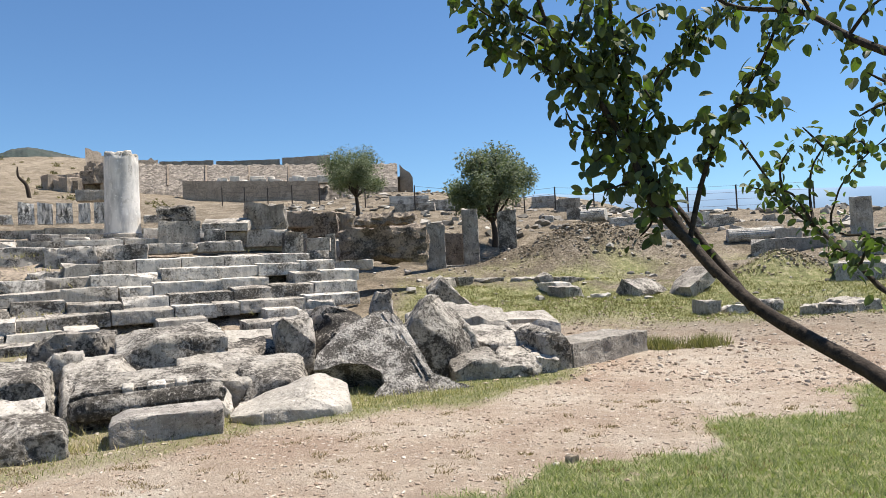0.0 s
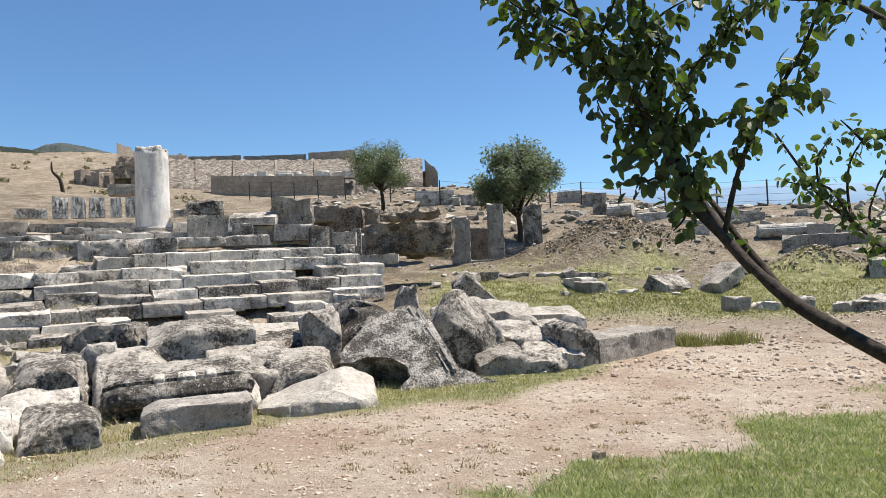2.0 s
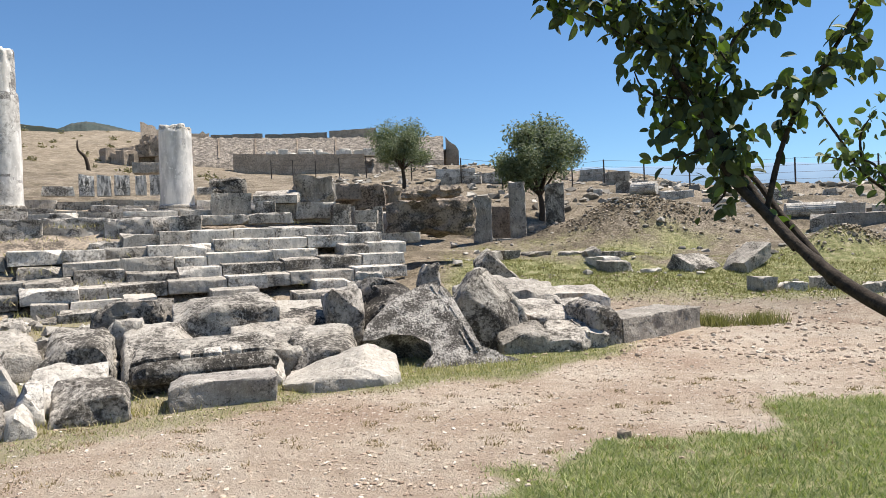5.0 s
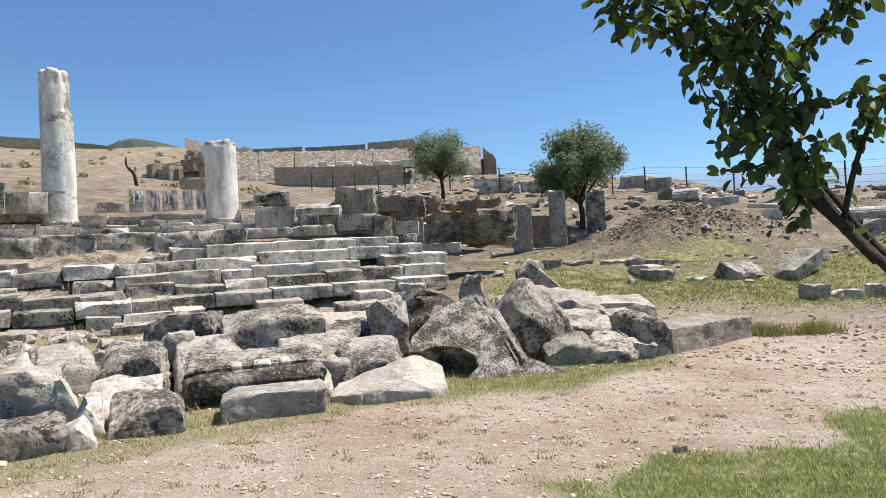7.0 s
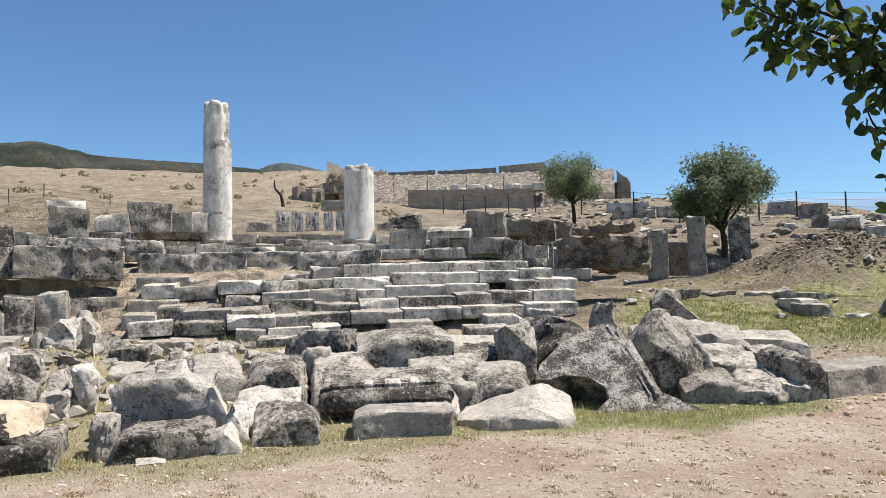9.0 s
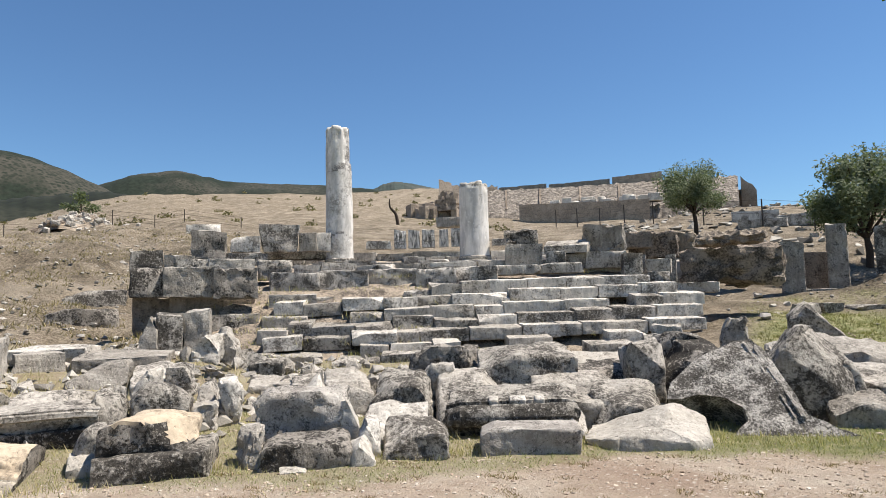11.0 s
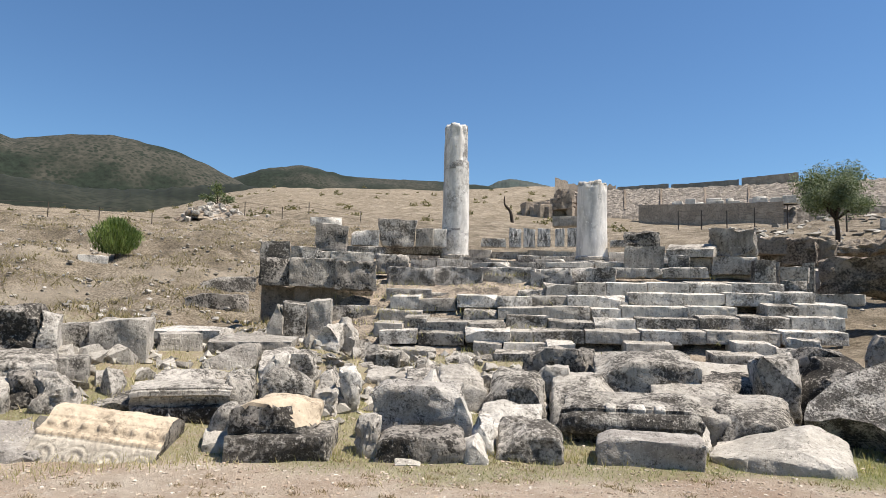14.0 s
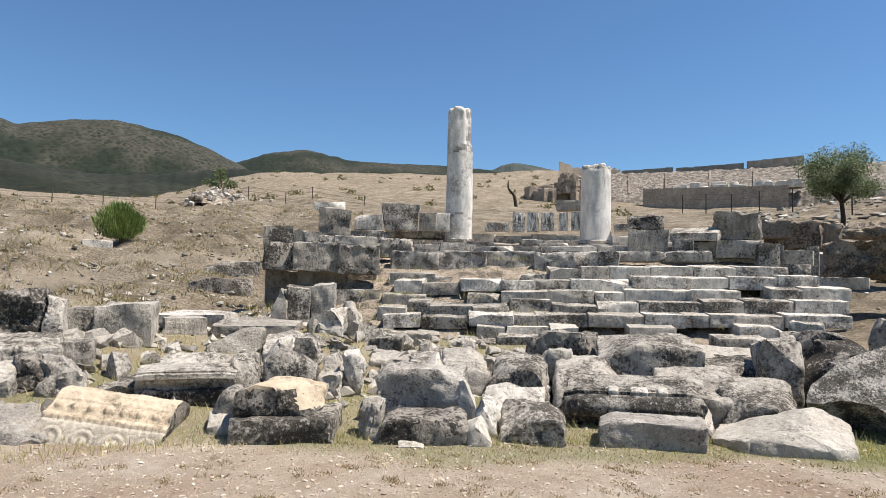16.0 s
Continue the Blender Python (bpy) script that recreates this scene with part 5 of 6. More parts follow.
BARK, nt, b = mat("rough_bark", 0.9)
w = noise_tex(nt, coords(nt), 45, 6, 0.7)
nt.links.new(ramp(nt, w, [(0.35, (0.022, 0.016, 0.012)), (0.65, (0.075, 0.056, 0.042))]), b.inputs["Base Color"])
bump(nt, b, w, 0.8, 0.01)
OLIVE = leaf_material("olive_leaves", (0.070, 0.092, 0.050), (0.20, 0.225, 0.135), 0.8)
BROADLEAF = leaf_material("broad_green_leaves", (0.036, 0.050, 0.024), (0.125, 0.152, 0.070))
YOUNG = leaf_material("young_green_leaves", (0.05, 0.085, 0.018), (0.15, 0.21, 0.055))
NEEDLE = leaf_material("bush_needles", (0.085, 0.12, 0.035), (0.25, 0.30, 0.11))


def limb(bm, pts, r0, r1, sides=8, knots=4):
    """A tapered round limb through the points."""
    pts = [Vector(p) for p in pts]
    path = []
    for i in range(len(pts) - 1):
        a, p, q, d = pts[max(i - 1, 0)], pts[i], pts[i + 1], pts[min(i + 2, len(pts) - 1)]
        for k in range(knots):
            t = k / knots
            path.append(0.5 * (2 * p + (q - a) * t + (2 * a - 5 * p + 4 * q - d) * t * t + (3 * p - a - 3 * q + d) * t ** 3))
    path.append(pts[-1])
    prev = None
    for i, c in enumerate(path):
        d = (path[min(i + 1, len(path) - 1)] - path[max(i - 1, 0)]).normalized()
        s = d.cross(Vector((0.3, 0.9, 0.2))).normalized()
        u = d.cross(s)
        r = r0 + (r1 - r0) * i / (len(path) - 1)
        r *= 1 + 0.18 * noise.noise(c * 14)
        ring = [bm.verts.new(c + r * (math.cos(2 * math.pi * k / sides) * s + math.sin(2 * math.pi * k / sides) * u)) for k in range(sides)]
        if prev:
            for k in range(sides):
                bm.faces.new((prev[k], prev[(k + 1) % sides], ring[(k + 1) % sides], ring[k])).smooth = True
        prev = ring
    bm.faces.new(prev)
    return path


def far_tree(x, y, z, height, width, seed, name, label, leaves=5200, leaf=0.11, forks=7, material=None, low=0.24):
    rnd = random.Random(seed)
    root = tagged(new(name), label, "tree")
    root.matrix_basis = pose(x, y, z)
    tb = bmesh.new()
    fork = height * low
    limb(tb, [(0, 0, -0.2), (0.06, 0, fork * 0.5), (0.0, 0.05, fork)], height * 0.032, height * 0.022)
    tips = []
    for k in range(forks):
        a = 2 * math.pi * k / forks + rnd.uniform(-0.3, 0.3)
        fr = rnd.uniform(low + 0.2, 0.98)
        out, up = width * 0.46 * math.sqrt(max(0.05, 1 - ((fr - 0.56) / 0.46) ** 2)) * rnd.uniform(0.7, 1.0), height * fr
        if k == 0:
            out, up = out * 0.3, height * 0.95
        mid = Vector((math.cos(a) * out * 0.5, math.sin(a) * out * 0.5, fork + (up - fork) * 0.5))
        tip = Vector((math.cos(a) * out, math.sin(a) * out, up * 0.93))
        limb(tb, [(0, 0.05, fork), mid, tip], height * 0.015, height * 0.004, 5)
        tips += [(tip, width * rnd.uniform(0.12, 0.20)), (mid * 0.35 + tip * 0.65 + Vector((rnd.uniform(-0.3, 0.3), rnd.uniform(-0.3, 0.3), 0)) * width * 0.3, width * rnd.uniform(0.12, 0.19)),
                 (mid + Vector((rnd.uniform(-0.3, 0.3), rnd.uniform(-0.3, 0.3), 0.05)) * width * 0.45, width * rnd.uniform(0.13, 0.20))]
    part("trunk", tb, BARK, root)
    vs, fs = [], []
    for _ in range(leaves):
        c, r = rnd.choice(tips)
        d = Vector((rnd.gauss(0, 1), rnd.gauss(0, 1), rnd.gauss(0, 0.8)))
        p = c + d.normalized() * r * rnd.random() ** 0.45 * rnd.uniform(0.75, 1.08)
        ax = Vector((rnd.uniform(-1, 1), rnd.uniform(-1, 1), rnd.uniform(-1, 0.6))).normalized()
        sd = ax.orthogonal().normalized()
        sz = leaf * rnd.uniform(0.6, 1.3)
        i = len(vs)
        vs += [p, p + ax * sz * 0.5 + sd * sz * 0.22, p + ax * sz, p + ax * sz * 0.5 - sd * sz * 0.22]
        fs.append((i, i + 1, i + 2, i + 3))
    me = bpy.data.meshes.new("crown")
    me.from_pydata([tuple(v) for v in vs], [], fs)
    me.materials.append(material or OLIVE)
    crown = new("crown", me)
    crown.parent = root
    return root


far_tree(-4.6, 36.0, float(terrain(-4.6, 36.0)), 4.15, 4.0, 5, "olive_tree", "small grey-green olive tree above the old wall", 17000, 0.125, 13, None, 0.36)
far_tree(2.3, 30.2, float(terrain(2.3, 30.2)), 4.7, 4.1, 24, "almond_tree", "small green tree growing behind stone pillars", 19000, 0.16, 14)
far_tree(-100.6, 65.8, float(terrain(-100.6, 65.8)), 4.5, 5.5, 31, "far_tree", "lone dark tree on the dry slope", 1200, 0.4, 6)

# low scrub dotted over the dry slope
rnd = random.Random(40)
vs, fs = [], []
for _ in range(150):
    a, r = rnd.uniform(22, 82), 50 + 165 * rnd.random() ** 0.8
    cx, cy = at(a, r)
    cz = float(terrain(cx, cy))
    size = rnd.uniform(0.2, 0.55) * (1 + r / 260)
    for _ in range(34):
        p = Vector((cx + rnd.gauss(0, size * 0.5), cy + rnd.gauss(0, size * 0.5), cz + abs(rnd.gauss(0, size * 0.4))))
        d = Vector((rnd.uniform(-1, 1), rnd.uniform(-1, 1), rnd.uniform(0, 1))).normalized() * size * 0.5
        e = d.orthogonal().normalized() * size * 0.18
        i = len(vs)
        vs += [tuple(p - e), tuple(p + e), tuple(p + d)]
        fs.append((i, i + 1, i + 2))
me = bpy.data.meshes.new("scrub")
me.from_pydata(vs, [], fs)
me.materials.append(leaf_material("dry_scrub", (0.11, 0.10, 0.055), (0.25, 0.21, 0.125), 0.9))
tagged(new("scrub", me), "low dark scrub dotted over the dry slope", "shrubs", kind="stuff")
# heap of stones by the far fence
rnd = random.Random(41)
hx, hy = -42.5, 27.2
heap = tagged(new("stone_heap"), "heap of grey broken stones by the far fence", "stone heap")
heap.matrix_basis = pose(hx, hy, float(terrain(hx, hy)) - 0.1)


def heap_height(dx, dy):
    fall = float(terrain(hx + dx, hy + dy)) - float(terrain(hx, hy))
    return fall + 1.45 * max(0.0, 1 - math.hypot(dx * 0.8 + dy * 0.2, dy * 0.8) / 2.5) ** 0.8


bm = bmesh.new()
top = bm.verts.new((0, 0, 1.3))
last = None
for r in (0.6, 1.2, 1.8, 2.6):
    ring = [bm.verts.new((r * math.cos(a * 0.3142), r * math.sin(a * 0.3142), heap_height(r * math.cos(a * 0.3142), r * math.sin(a * 0.3142)) - 0.06 - 0.15 * (r > 2))) for a in range(20)]
    for k in range(20):
        if last:
            bm.faces.new((last[k], ring[k], ring[(k + 1) % 20], last[(k + 1) % 20]))
        else:
            bm.faces.new((top, ring[k], ring[(k + 1) % 20]))
    last = ring
part("core", bm, EARTH, heap, "earth and small rubble under the heaped stones")
for k in range(150):
    dx, dy = rnd.gauss(0, 1.25), rnd.gauss(0, 1.25)
    block(dx, dy, heap_height(dx, dy) - 0.15, rnd.uniform(0.2, 0.5), rnd.uniform(0.2, 0.45), rnd.uniform(0.15, 0.36), rnd.uniform(0, 180), rnd.choice((STONE, BROWN, DARK, STONE)),
          name="stone", rx=rnd.uniform(-25, 25), ry=rnd.uniform(-25, 25), parent=heap, cuts=0, wear=0.04)

# round bush on the bank
rnd = random.Random(12)
bush = tagged(new("pine_bush"), "bright green rounded bush on the stony bank", "bush")
bush.matrix_basis = pose(-23.1, 11.3, float(terrain(-23.1, 11.3)))
block(-22.6, 10.3, float(terrain(-22.6, 10.3)), 0.9, 0.5, 0.28, 64, WHITE, label="pale stone lying beside the bush", cuts=2)
vs, fs = [], []
for _ in range(7000):
    a, h = rnd.uniform(0, 2 * math.pi), rnd.random()
    r = 0.76 * math.sqrt(rnd.random()) * math.sin(math.pi * (0.16 + 0.76 * h)) * (1 + 0.18 * math.sin(a * 5) + 0.12 * math.sin(a * 11 + h * 9))
    p = Vector((r * math.cos(a), r * math.sin(a), 0.20 + 1.08 * h + 0.16 * noise.noise((a * 2.5, h * 3, 1))))
    d = Vector((math.cos(a) * 0.5 * r, math.sin(a) * 0.5 * r, rnd.uniform(0.5, 1.2))).normalized()
    s = d.cross(Vector((rnd.uniform(-1, 1), rnd.uniform(-1, 1), 0.1))).normalized()
    sz = rnd.uniform(0.10, 0.24)
    i = len(vs)
    vs += [p - s * 0.016, p + s * 0.016, p + d * sz]
    fs.append((i, i + 1, i + 2))
me = bpy.data.meshes.new("foliage")
me.from_pydata([tuple(v) for v in vs], [], fs)
me.materials.append(NEEDLE)
fo = new("foliage", me)
fo.parent = bush
bm = bmesh.new()
limb(bm, [(0, 0, -0.1), (0.03, 0, 0.3), (0, 0, 0.8)], 0.06, 0.02)
part("stem", bm, BARK, bush)


# ---- the tree at the path ----
def leaf_mesh(name, curl, fold, material):
    bm = bmesh.new()
    n = 6
    mid, lft, rgt = [], [], []
    for k in range(n + 1):
        t = k / n
        w = 0.29 * math.sin(math.pi * t ** 0.95) ** 0.65
        z = -curl * t * t
        mid.append(bm.verts.new((0, t, z)))
        if 0 < k < n:
            lft.append(bm.verts.new((-w, t, z + fold * w)))
            rgt.append(bm.verts.new((w, t, z + fold * w)))
    for side, flip in ((lft, False), (rgt, True)):
        loop = [mid[0]] + side + [mid[-1]]
        for k in range(n):
            f = [mid[k], mid[k + 1], loop[k + 1], loop[k]]
            f = list(dict.fromkeys(f))
            bm.faces.new(f if not flip else list(reversed(f))).smooth = True
    me = bpy.data.meshes.new(name)
    bm.to_mesh(me)
    bm.free()
    me.materials.append(material)
    return me


LEAVES = [leaf_mesh("leaf", 0.18, 0.35, BROADLEAF), leaf_mesh("leaf", 0.30, 0.2, BROADLEAF), leaf_mesh("leaf", 0.08, 0.5, BROADLEAF), leaf_mesh("leaf", 0.22, 0.3, YOUNG)]
plum = tagged(new("plum_tree"), "young broadleaf tree leaning over the path", "tree")
shoot = tagged(new("young_tree"), "slender pale-stemmed young tree beside the lawn", "tree")
rnd = random.Random(77)
joined = {}


def leafed(root, name, pts, r0, r1, count, spread, size, young=0.15, single=True):
    bm = bmesh.new()
    path = limb(bm, pts, r0, r1, 9 if r0 > 0.01 else 6)
    part(name, bm, BARK, root)
    for _ in range(int(count * 1.75)):
        k = rnd.randrange(int(len(path) * (0.3 if name == "branch" else 0)), len(path))       # limbs are bare near the fork
        p = path[k] + Vector((rnd.gauss(0, spread), rnd.gauss(0, spread), rnd.gauss(0, spread))) * 0.8
        me = LEAVES[3] if rnd.random() < young else LEAVES[rnd.randrange(3)]
        m = Matrix.Translation(p) @ Euler((rnd.gauss(-0.85, 0.55), rnd.gauss(0, 0.6), rnd.uniform(0, 6.28))).to_matrix().to_4x4() @ Matrix.Scale(size * rnd.uniform(0.5, 1.08), 4)
        if single and sum(1 for c in root.children if c.name.startswith("leaf")) < 290:
            ob = new("leaf", me)
            ob.parent = root
            ob.matrix_basis = m
        else:
            joined.setdefault((root, me), []).append(m)


def stack_leaves():
    for (root, me), ms in joined.items():
        base = [Vector(v.co) for v in me.vertices]
        polys = [tuple(p.vertices) for p in me.polygons]
        vs, fs = [], []
        for m in ms:
            i = len(vs)
            vs += [tuple(m @ c) for c in base]
            fs += [tuple(i + a for a in p) for p in polys]
        out = bpy.data.meshes.new("foliage")
        out.from_pydata(vs, [], fs)
        out.materials.append(me.materials[0])
        ob = new("foliage", out)
        ob.parent = root
        ob["kind"] = "stuff"


leafed(plum, "trunk", [(1.0, 1.40, 0.12), (1.03, 1.45, 0.7), (1.0, 1.52, 1.12), (1.0, 1.65, 1.21), (0.93, 1.81, 1.29), (0.87, 1.93, 1.36), (0.82, 2.04, 1.45), (0.79, 2.14, 1.54),
                       (0.76, 2.21, 1.64)], 0.024, 0.012, 0, 0, 0.06)
leafed(plum, "branch", [(0.82, 2.04, 1.44), (0.77, 2.11, 1.54), (0.71, 2.17, 1.64), (0.68, 2.2, 1.74), (0.63, 2.22, 1.87), (0.56, 2.23, 2.0), (0.48, 2.23, 2.11), (0.43, 2.21, 2.21),
                        (0.39, 2.19, 2.34)], 0.014, 0.005, 60, 0.035, 0.055)
leafed(plum, "branch", [(0.76, 2.21, 1.64), (0.72, 2.25, 1.75), (0.68, 2.28, 1.87), (0.66, 2.27, 2.01), (0.63, 2.24, 2.16), (0.62, 2.19, 2.33)], 0.013, 0.005, 90, 0.04, 0.055)
leafed(plum, "branch", [(0.79, 2.14, 1.54), (0.83, 2.15, 1.68), (0.87, 2.14, 1.79), (0.92, 2.09, 1.9), (0.96, 2.01, 2.0), (0.98, 1.97, 2.07), (1.0, 1.94, 2.16)], 0.008, 0.003, 62, 0.026, 0.05)
leafed(plum, "branch", [(0.7, 2.27, 1.83), (0.73, 2.29, 1.93), (0.78, 2.3, 2.05), (0.85, 2.28, 2.12), (0.91, 2.22, 2.18), (0.98, 2.17, 2.25)], 0.006, 0.003, 60, 0.028, 0.05)
leafed(plum, "branch", [(1.05, 1.40, 1.5), (1.01, 1.46, 1.81), (0.97, 1.54, 1.87), (0.95, 1.62, 1.93), (0.92, 1.69, 2.0), (0.89, 1.75, 2.04), (0.84, 1.79, 2.06), (0.8, 1.83, 2.09),
                        (0.75, 1.89, 2.17)], 0.010, 0.004, 44, 0.026, 0.034)
leafed(plum, "branch", [(0.90, 2.02, 1.35), (0.87, 2.10, 1.45), (0.84, 2.17, 1.53), (0.82, 2.24, 1.61), (0.79, 2.31, 1.69), (0.75, 2.36, 1.78)], 0.013, 0.006, 10, 0.03, 0.045)
TWIGS = [
    ([(0.48, 2.23, 2.11), (0.37, 2.23, 2.18), (0.25, 2.22, 2.25), (0.18, 2.21, 2.31)], 60),
    ([(0.56, 2.23, 2.0), (0.43, 2.24, 2.08), (0.32, 2.23, 2.15), (0.26, 2.23, 2.19)], 60),
    ([(0.63, 2.22, 1.87), (0.54, 2.22, 1.88), (0.49, 2.21, 1.91), (0.47, 2.2, 1.95)], 26),
    ([(0.65, 2.22, 1.83), (0.57, 2.21, 1.8), (0.52, 2.2, 1.76)], 34),
    ([(0.68, 2.2, 1.74), (0.61, 2.2, 1.71), (0.55, 2.2, 1.70)], 14),
    ([(0.71, 2.22, 1.71), (0.75, 2.18, 1.73), (0.74, 2.16, 1.76)], 24),
    ([(0.68, 2.28, 1.87), (0.74, 2.24, 1.86), (0.76, 2.21, 1.89)], 32),
    ([(0.65, 2.27, 2.06), (0.7, 2.23, 2.02), (0.74, 2.21, 1.94)], 26),
    ([(0.63, 2.24, 2.16), (0.68, 2.21, 2.2), (0.74, 2.16, 2.22)], 26),
    ([(0.48, 2.23, 2.11), (0.52, 2.2, 2.2), (0.55, 2.17, 2.29)], 46),
    ([(0.56, 2.23, 2.0), (0.55, 2.21, 2.09), (0.58, 2.18, 2.18)], 46),
    ([(0.43, 2.21, 2.2), (0.33, 2.2, 2.25), (0.27, 2.2, 2.31)], 40),
    ([(0.71, 2.17, 1.64), (0.69, 2.17, 1.59), (0.66, 2.17, 1.56)], 16),
    ([(0.87, 2.14, 1.79), (0.85, 2.12, 1.84), (0.84, 2.1, 1.89)], 22),
    ([(0.92, 2.09, 1.9), (0.96, 2.04, 1.92), (0.98, 2.01, 1.90)], 18),
    ([(0.85, 2.28, 2.12), (0.88, 2.24, 2.16), (0.87, 2.22, 2.22)], 24),
    ([(0.95, 1.62, 1.93), (0.97, 1.58, 1.97), (0.98, 1.54, 1.98)], 10),
    ([(0.92, 1.69, 2.0), (0.9, 1.69, 2.04), (0.88, 1.69, 2.08)], 14),
    ([(0.67, 2.25, 1.94), (0.6, 2.25, 1.94), (0.56, 2.24, 1.85)], 40),
    ([(0.52, 2.22, 2.05), (0.61, 2.2, 2.09), (0.66, 2.18, 2.1)], 40),
    ([(0.7, 2.22, 1.73), (0.73, 2.19, 1.68), (0.68, 2.18, 1.68)], 30),
    ([(1.25, 1.9, 1.85), (1.21, 1.93, 1.85), (1.17, 1.95, 1.83)], 16),
    ([(1.25, 1.9, 1.89), (1.22, 1.92, 1.91), (1.19, 1.94, 1.94)], 14),
]
for k, (pts, count) in enumerate(TWIGS[:21]):
    leafed(plum, "twig", pts, 0.0045, 0.002, count, 0.030, 0.034 if k in (16, 17) else 0.050)
leafed(plum, "branch", [(1.05, 1.42, 1.45), (1.3, 1.7, 1.75), (1.25, 1.9, 1.87)], 0.012, 0.006, 0, 0, 0.05)
for pts, count in TWIGS[21:]:
    leafed(plum, "twig", pts, 0.005, 0.002, count, 0.03, 0.042)
leafed(shoot, "stem", [(1.75, 2.1, 0.1), (1.70, 2.2, 0.7), (1.61, 2.38, 1.23), (1.57, 2.53, 1.36), (1.55, 2.66, 1.47), (1.51, 2.8, 1.59), (1.45, 2.89, 1.69), (1.41, 2.96, 1.82),
                       (1.34, 3.0, 1.97)], 0.012, 0.004, 50, 0.04, 0.05, 0.4)
SHOOTS = [
    ([(1.75, 2.15, 0.5), (1.8, 2.74, 1.43), (1.67, 2.94, 1.57), (1.68, 2.93, 1.71), (1.72, 2.91, 1.79), (1.78, 2.87, 1.87), (1.86, 2.81, 1.95)], 46),
    ([(1.51, 2.8, 1.59), (1.55, 2.89, 1.71), (1.56, 2.88, 1.82), (1.6, 2.86, 1.9), (1.64, 2.84, 1.94)], 26),
    ([(1.45, 2.89, 1.69), (1.44, 2.89, 1.83), (1.48, 2.87, 1.91)], 30),
    ([(1.6, 2.86, 1.9), (1.57, 2.88, 1.95), (1.54, 2.89, 1.99)], 18),
    ([(1.51, 2.8, 1.59), (1.45, 2.83, 1.72), (1.38, 2.87, 1.74), (1.32, 2.89, 1.76)], 50),
    ([(1.78, 2.87, 1.87), (1.76, 2.88, 1.92), (1.69, 2.93, 1.91)], 30),
    ([(1.55, 2.6, 1.44), (1.55, 2.54, 1.51), (1.58, 2.52, 1.53)], 26),
    ([(1.55, 2.66, 1.47), (1.52, 2.68, 1.5), (1.5, 2.69, 1.46)], 18),
]
for pts, count in SHOOTS:
    leafed(shoot, "twig", pts, 0.006, 0.002, int(count * 0.85), 0.03, 0.045, 0.4)
stack_leaves()


# ---- gravel, rubble and grass ----
def scatter_stones(name, count, place, size, material, label, seed, flat=0.6, angular=False):
    rnd = random.Random(seed)
    rs = np.random.RandomState(seed)
    shapes = []
    for k in range(8):                      # broken pieces: hulls of a few points
        bm = bmesh.new()
        for _ in range(11 if angular else 18):
            bm.verts.new(Vector(rs.normal(0, 1, 3)).normalized() * rs.uniform(0.85, 1.1))
        hull = bmesh.ops.convex_hull(bm, input=list(bm.verts))
        bmesh.ops.delete(bm, geom=[v for v in hull["geom_interior"] if isinstance(v, bmesh.types.BMVert)], context="VERTS")
        bmesh.ops.triangulate(bm, faces=list(bm.faces))
        bm.verts.index_update()
        shapes.append((np.array([v.co for v in bm.verts]), np.array([[v.index for v in f.verts] for f in bm.faces])))
        bm.free()
    vs, fs, spot, total = [], [], [], 0
    while len(vs) < count:
        x, y = place(rnd)
        if x is None:
            continue
        s = size(rnd)
        a = rnd.uniform(0, 6.28)
        base, tris = shapes[rnd.randrange(len(shapes))]
        b = base * np.array([s, s * rnd.uniform(0.55, 1), s * flat * rnd.uniform(0.6, 1.2)])
        c, sn = math.cos(a), math.sin(a)
        vs.append(np.column_stack([b[:, 0] * c - b[:, 1] * sn + x, b[:, 0] * sn + b[:, 1] * c + y, b[:, 2]]))
        fs.append(tris + total)
        spot.append((x, y, s, len(base)))
        total += len(base)
    spot = np.array(spot)
    allv, faces = np.concatenate(vs), np.concatenate(fs)
    allv[:, 2] += np.repeat(terrain(spot[:, 0], spot[:, 1]) + spot[:, 2] * 0.15, spot[:, 3].astype(int))
    me = bpy.data.meshes.new(name)
    me.from_pydata(allv.tolist(), [], faces.tolist())
    me.materials.append(material)
    return tagged(new(name, me), label, "stones", kind="stuff")


def island_stone(name, stops):
    m, nt, b = mat(name, 0.95)
    g = nt.nodes.new("ShaderNodeNewGeometry")
    col = ramp(nt, g.outputs["Random Per Island"], stops)
    col = mixc(nt, 1.0, col, ramp(nt, noise_tex(nt, coords(nt), 50, 5), [(0.3, (0.7, 0.7, 0.7)), (0.7, (1.15, 1.15, 1.15))]), "MULTIPLY")
    nt.links.new(col, b.inputs["Base Color"])
    return m


GRAVEL = island_stone("path_gravel", [(0.0, (0.30, 0.22, 0.155)), (0.4, (0.43, 0.34, 0.255)), (0.8, (0.52, 0.43, 0.335)), (1.0, (0.66, 0.585, 0.49))])
RUBBLE = island_stone("broken_stone", [(0.0, (0.14, 0.125, 0.105)), (0.5, (0.30, 0.275, 0.235)), (1.0, (0.52, 0.48, 0.42))])


def fan(r0, r1, a0, a1, test=None, power=0.5):
    def pick(rnd):
        r = r0 + (r1 - r0) * rnd.random() ** (1 / (2 * power) if power else 1)
        a = radians(rnd.uniform(a0, a1))
        x, y = -math.sin(a) * r, math.cos(a) * r
        if test and rnd.random() > test(x, y):
            return None, None
        return x, y
    return pick


def off_capital(x, y):
    return float(math.hypot(x + 0.75, y - 7.6) > 1.0)


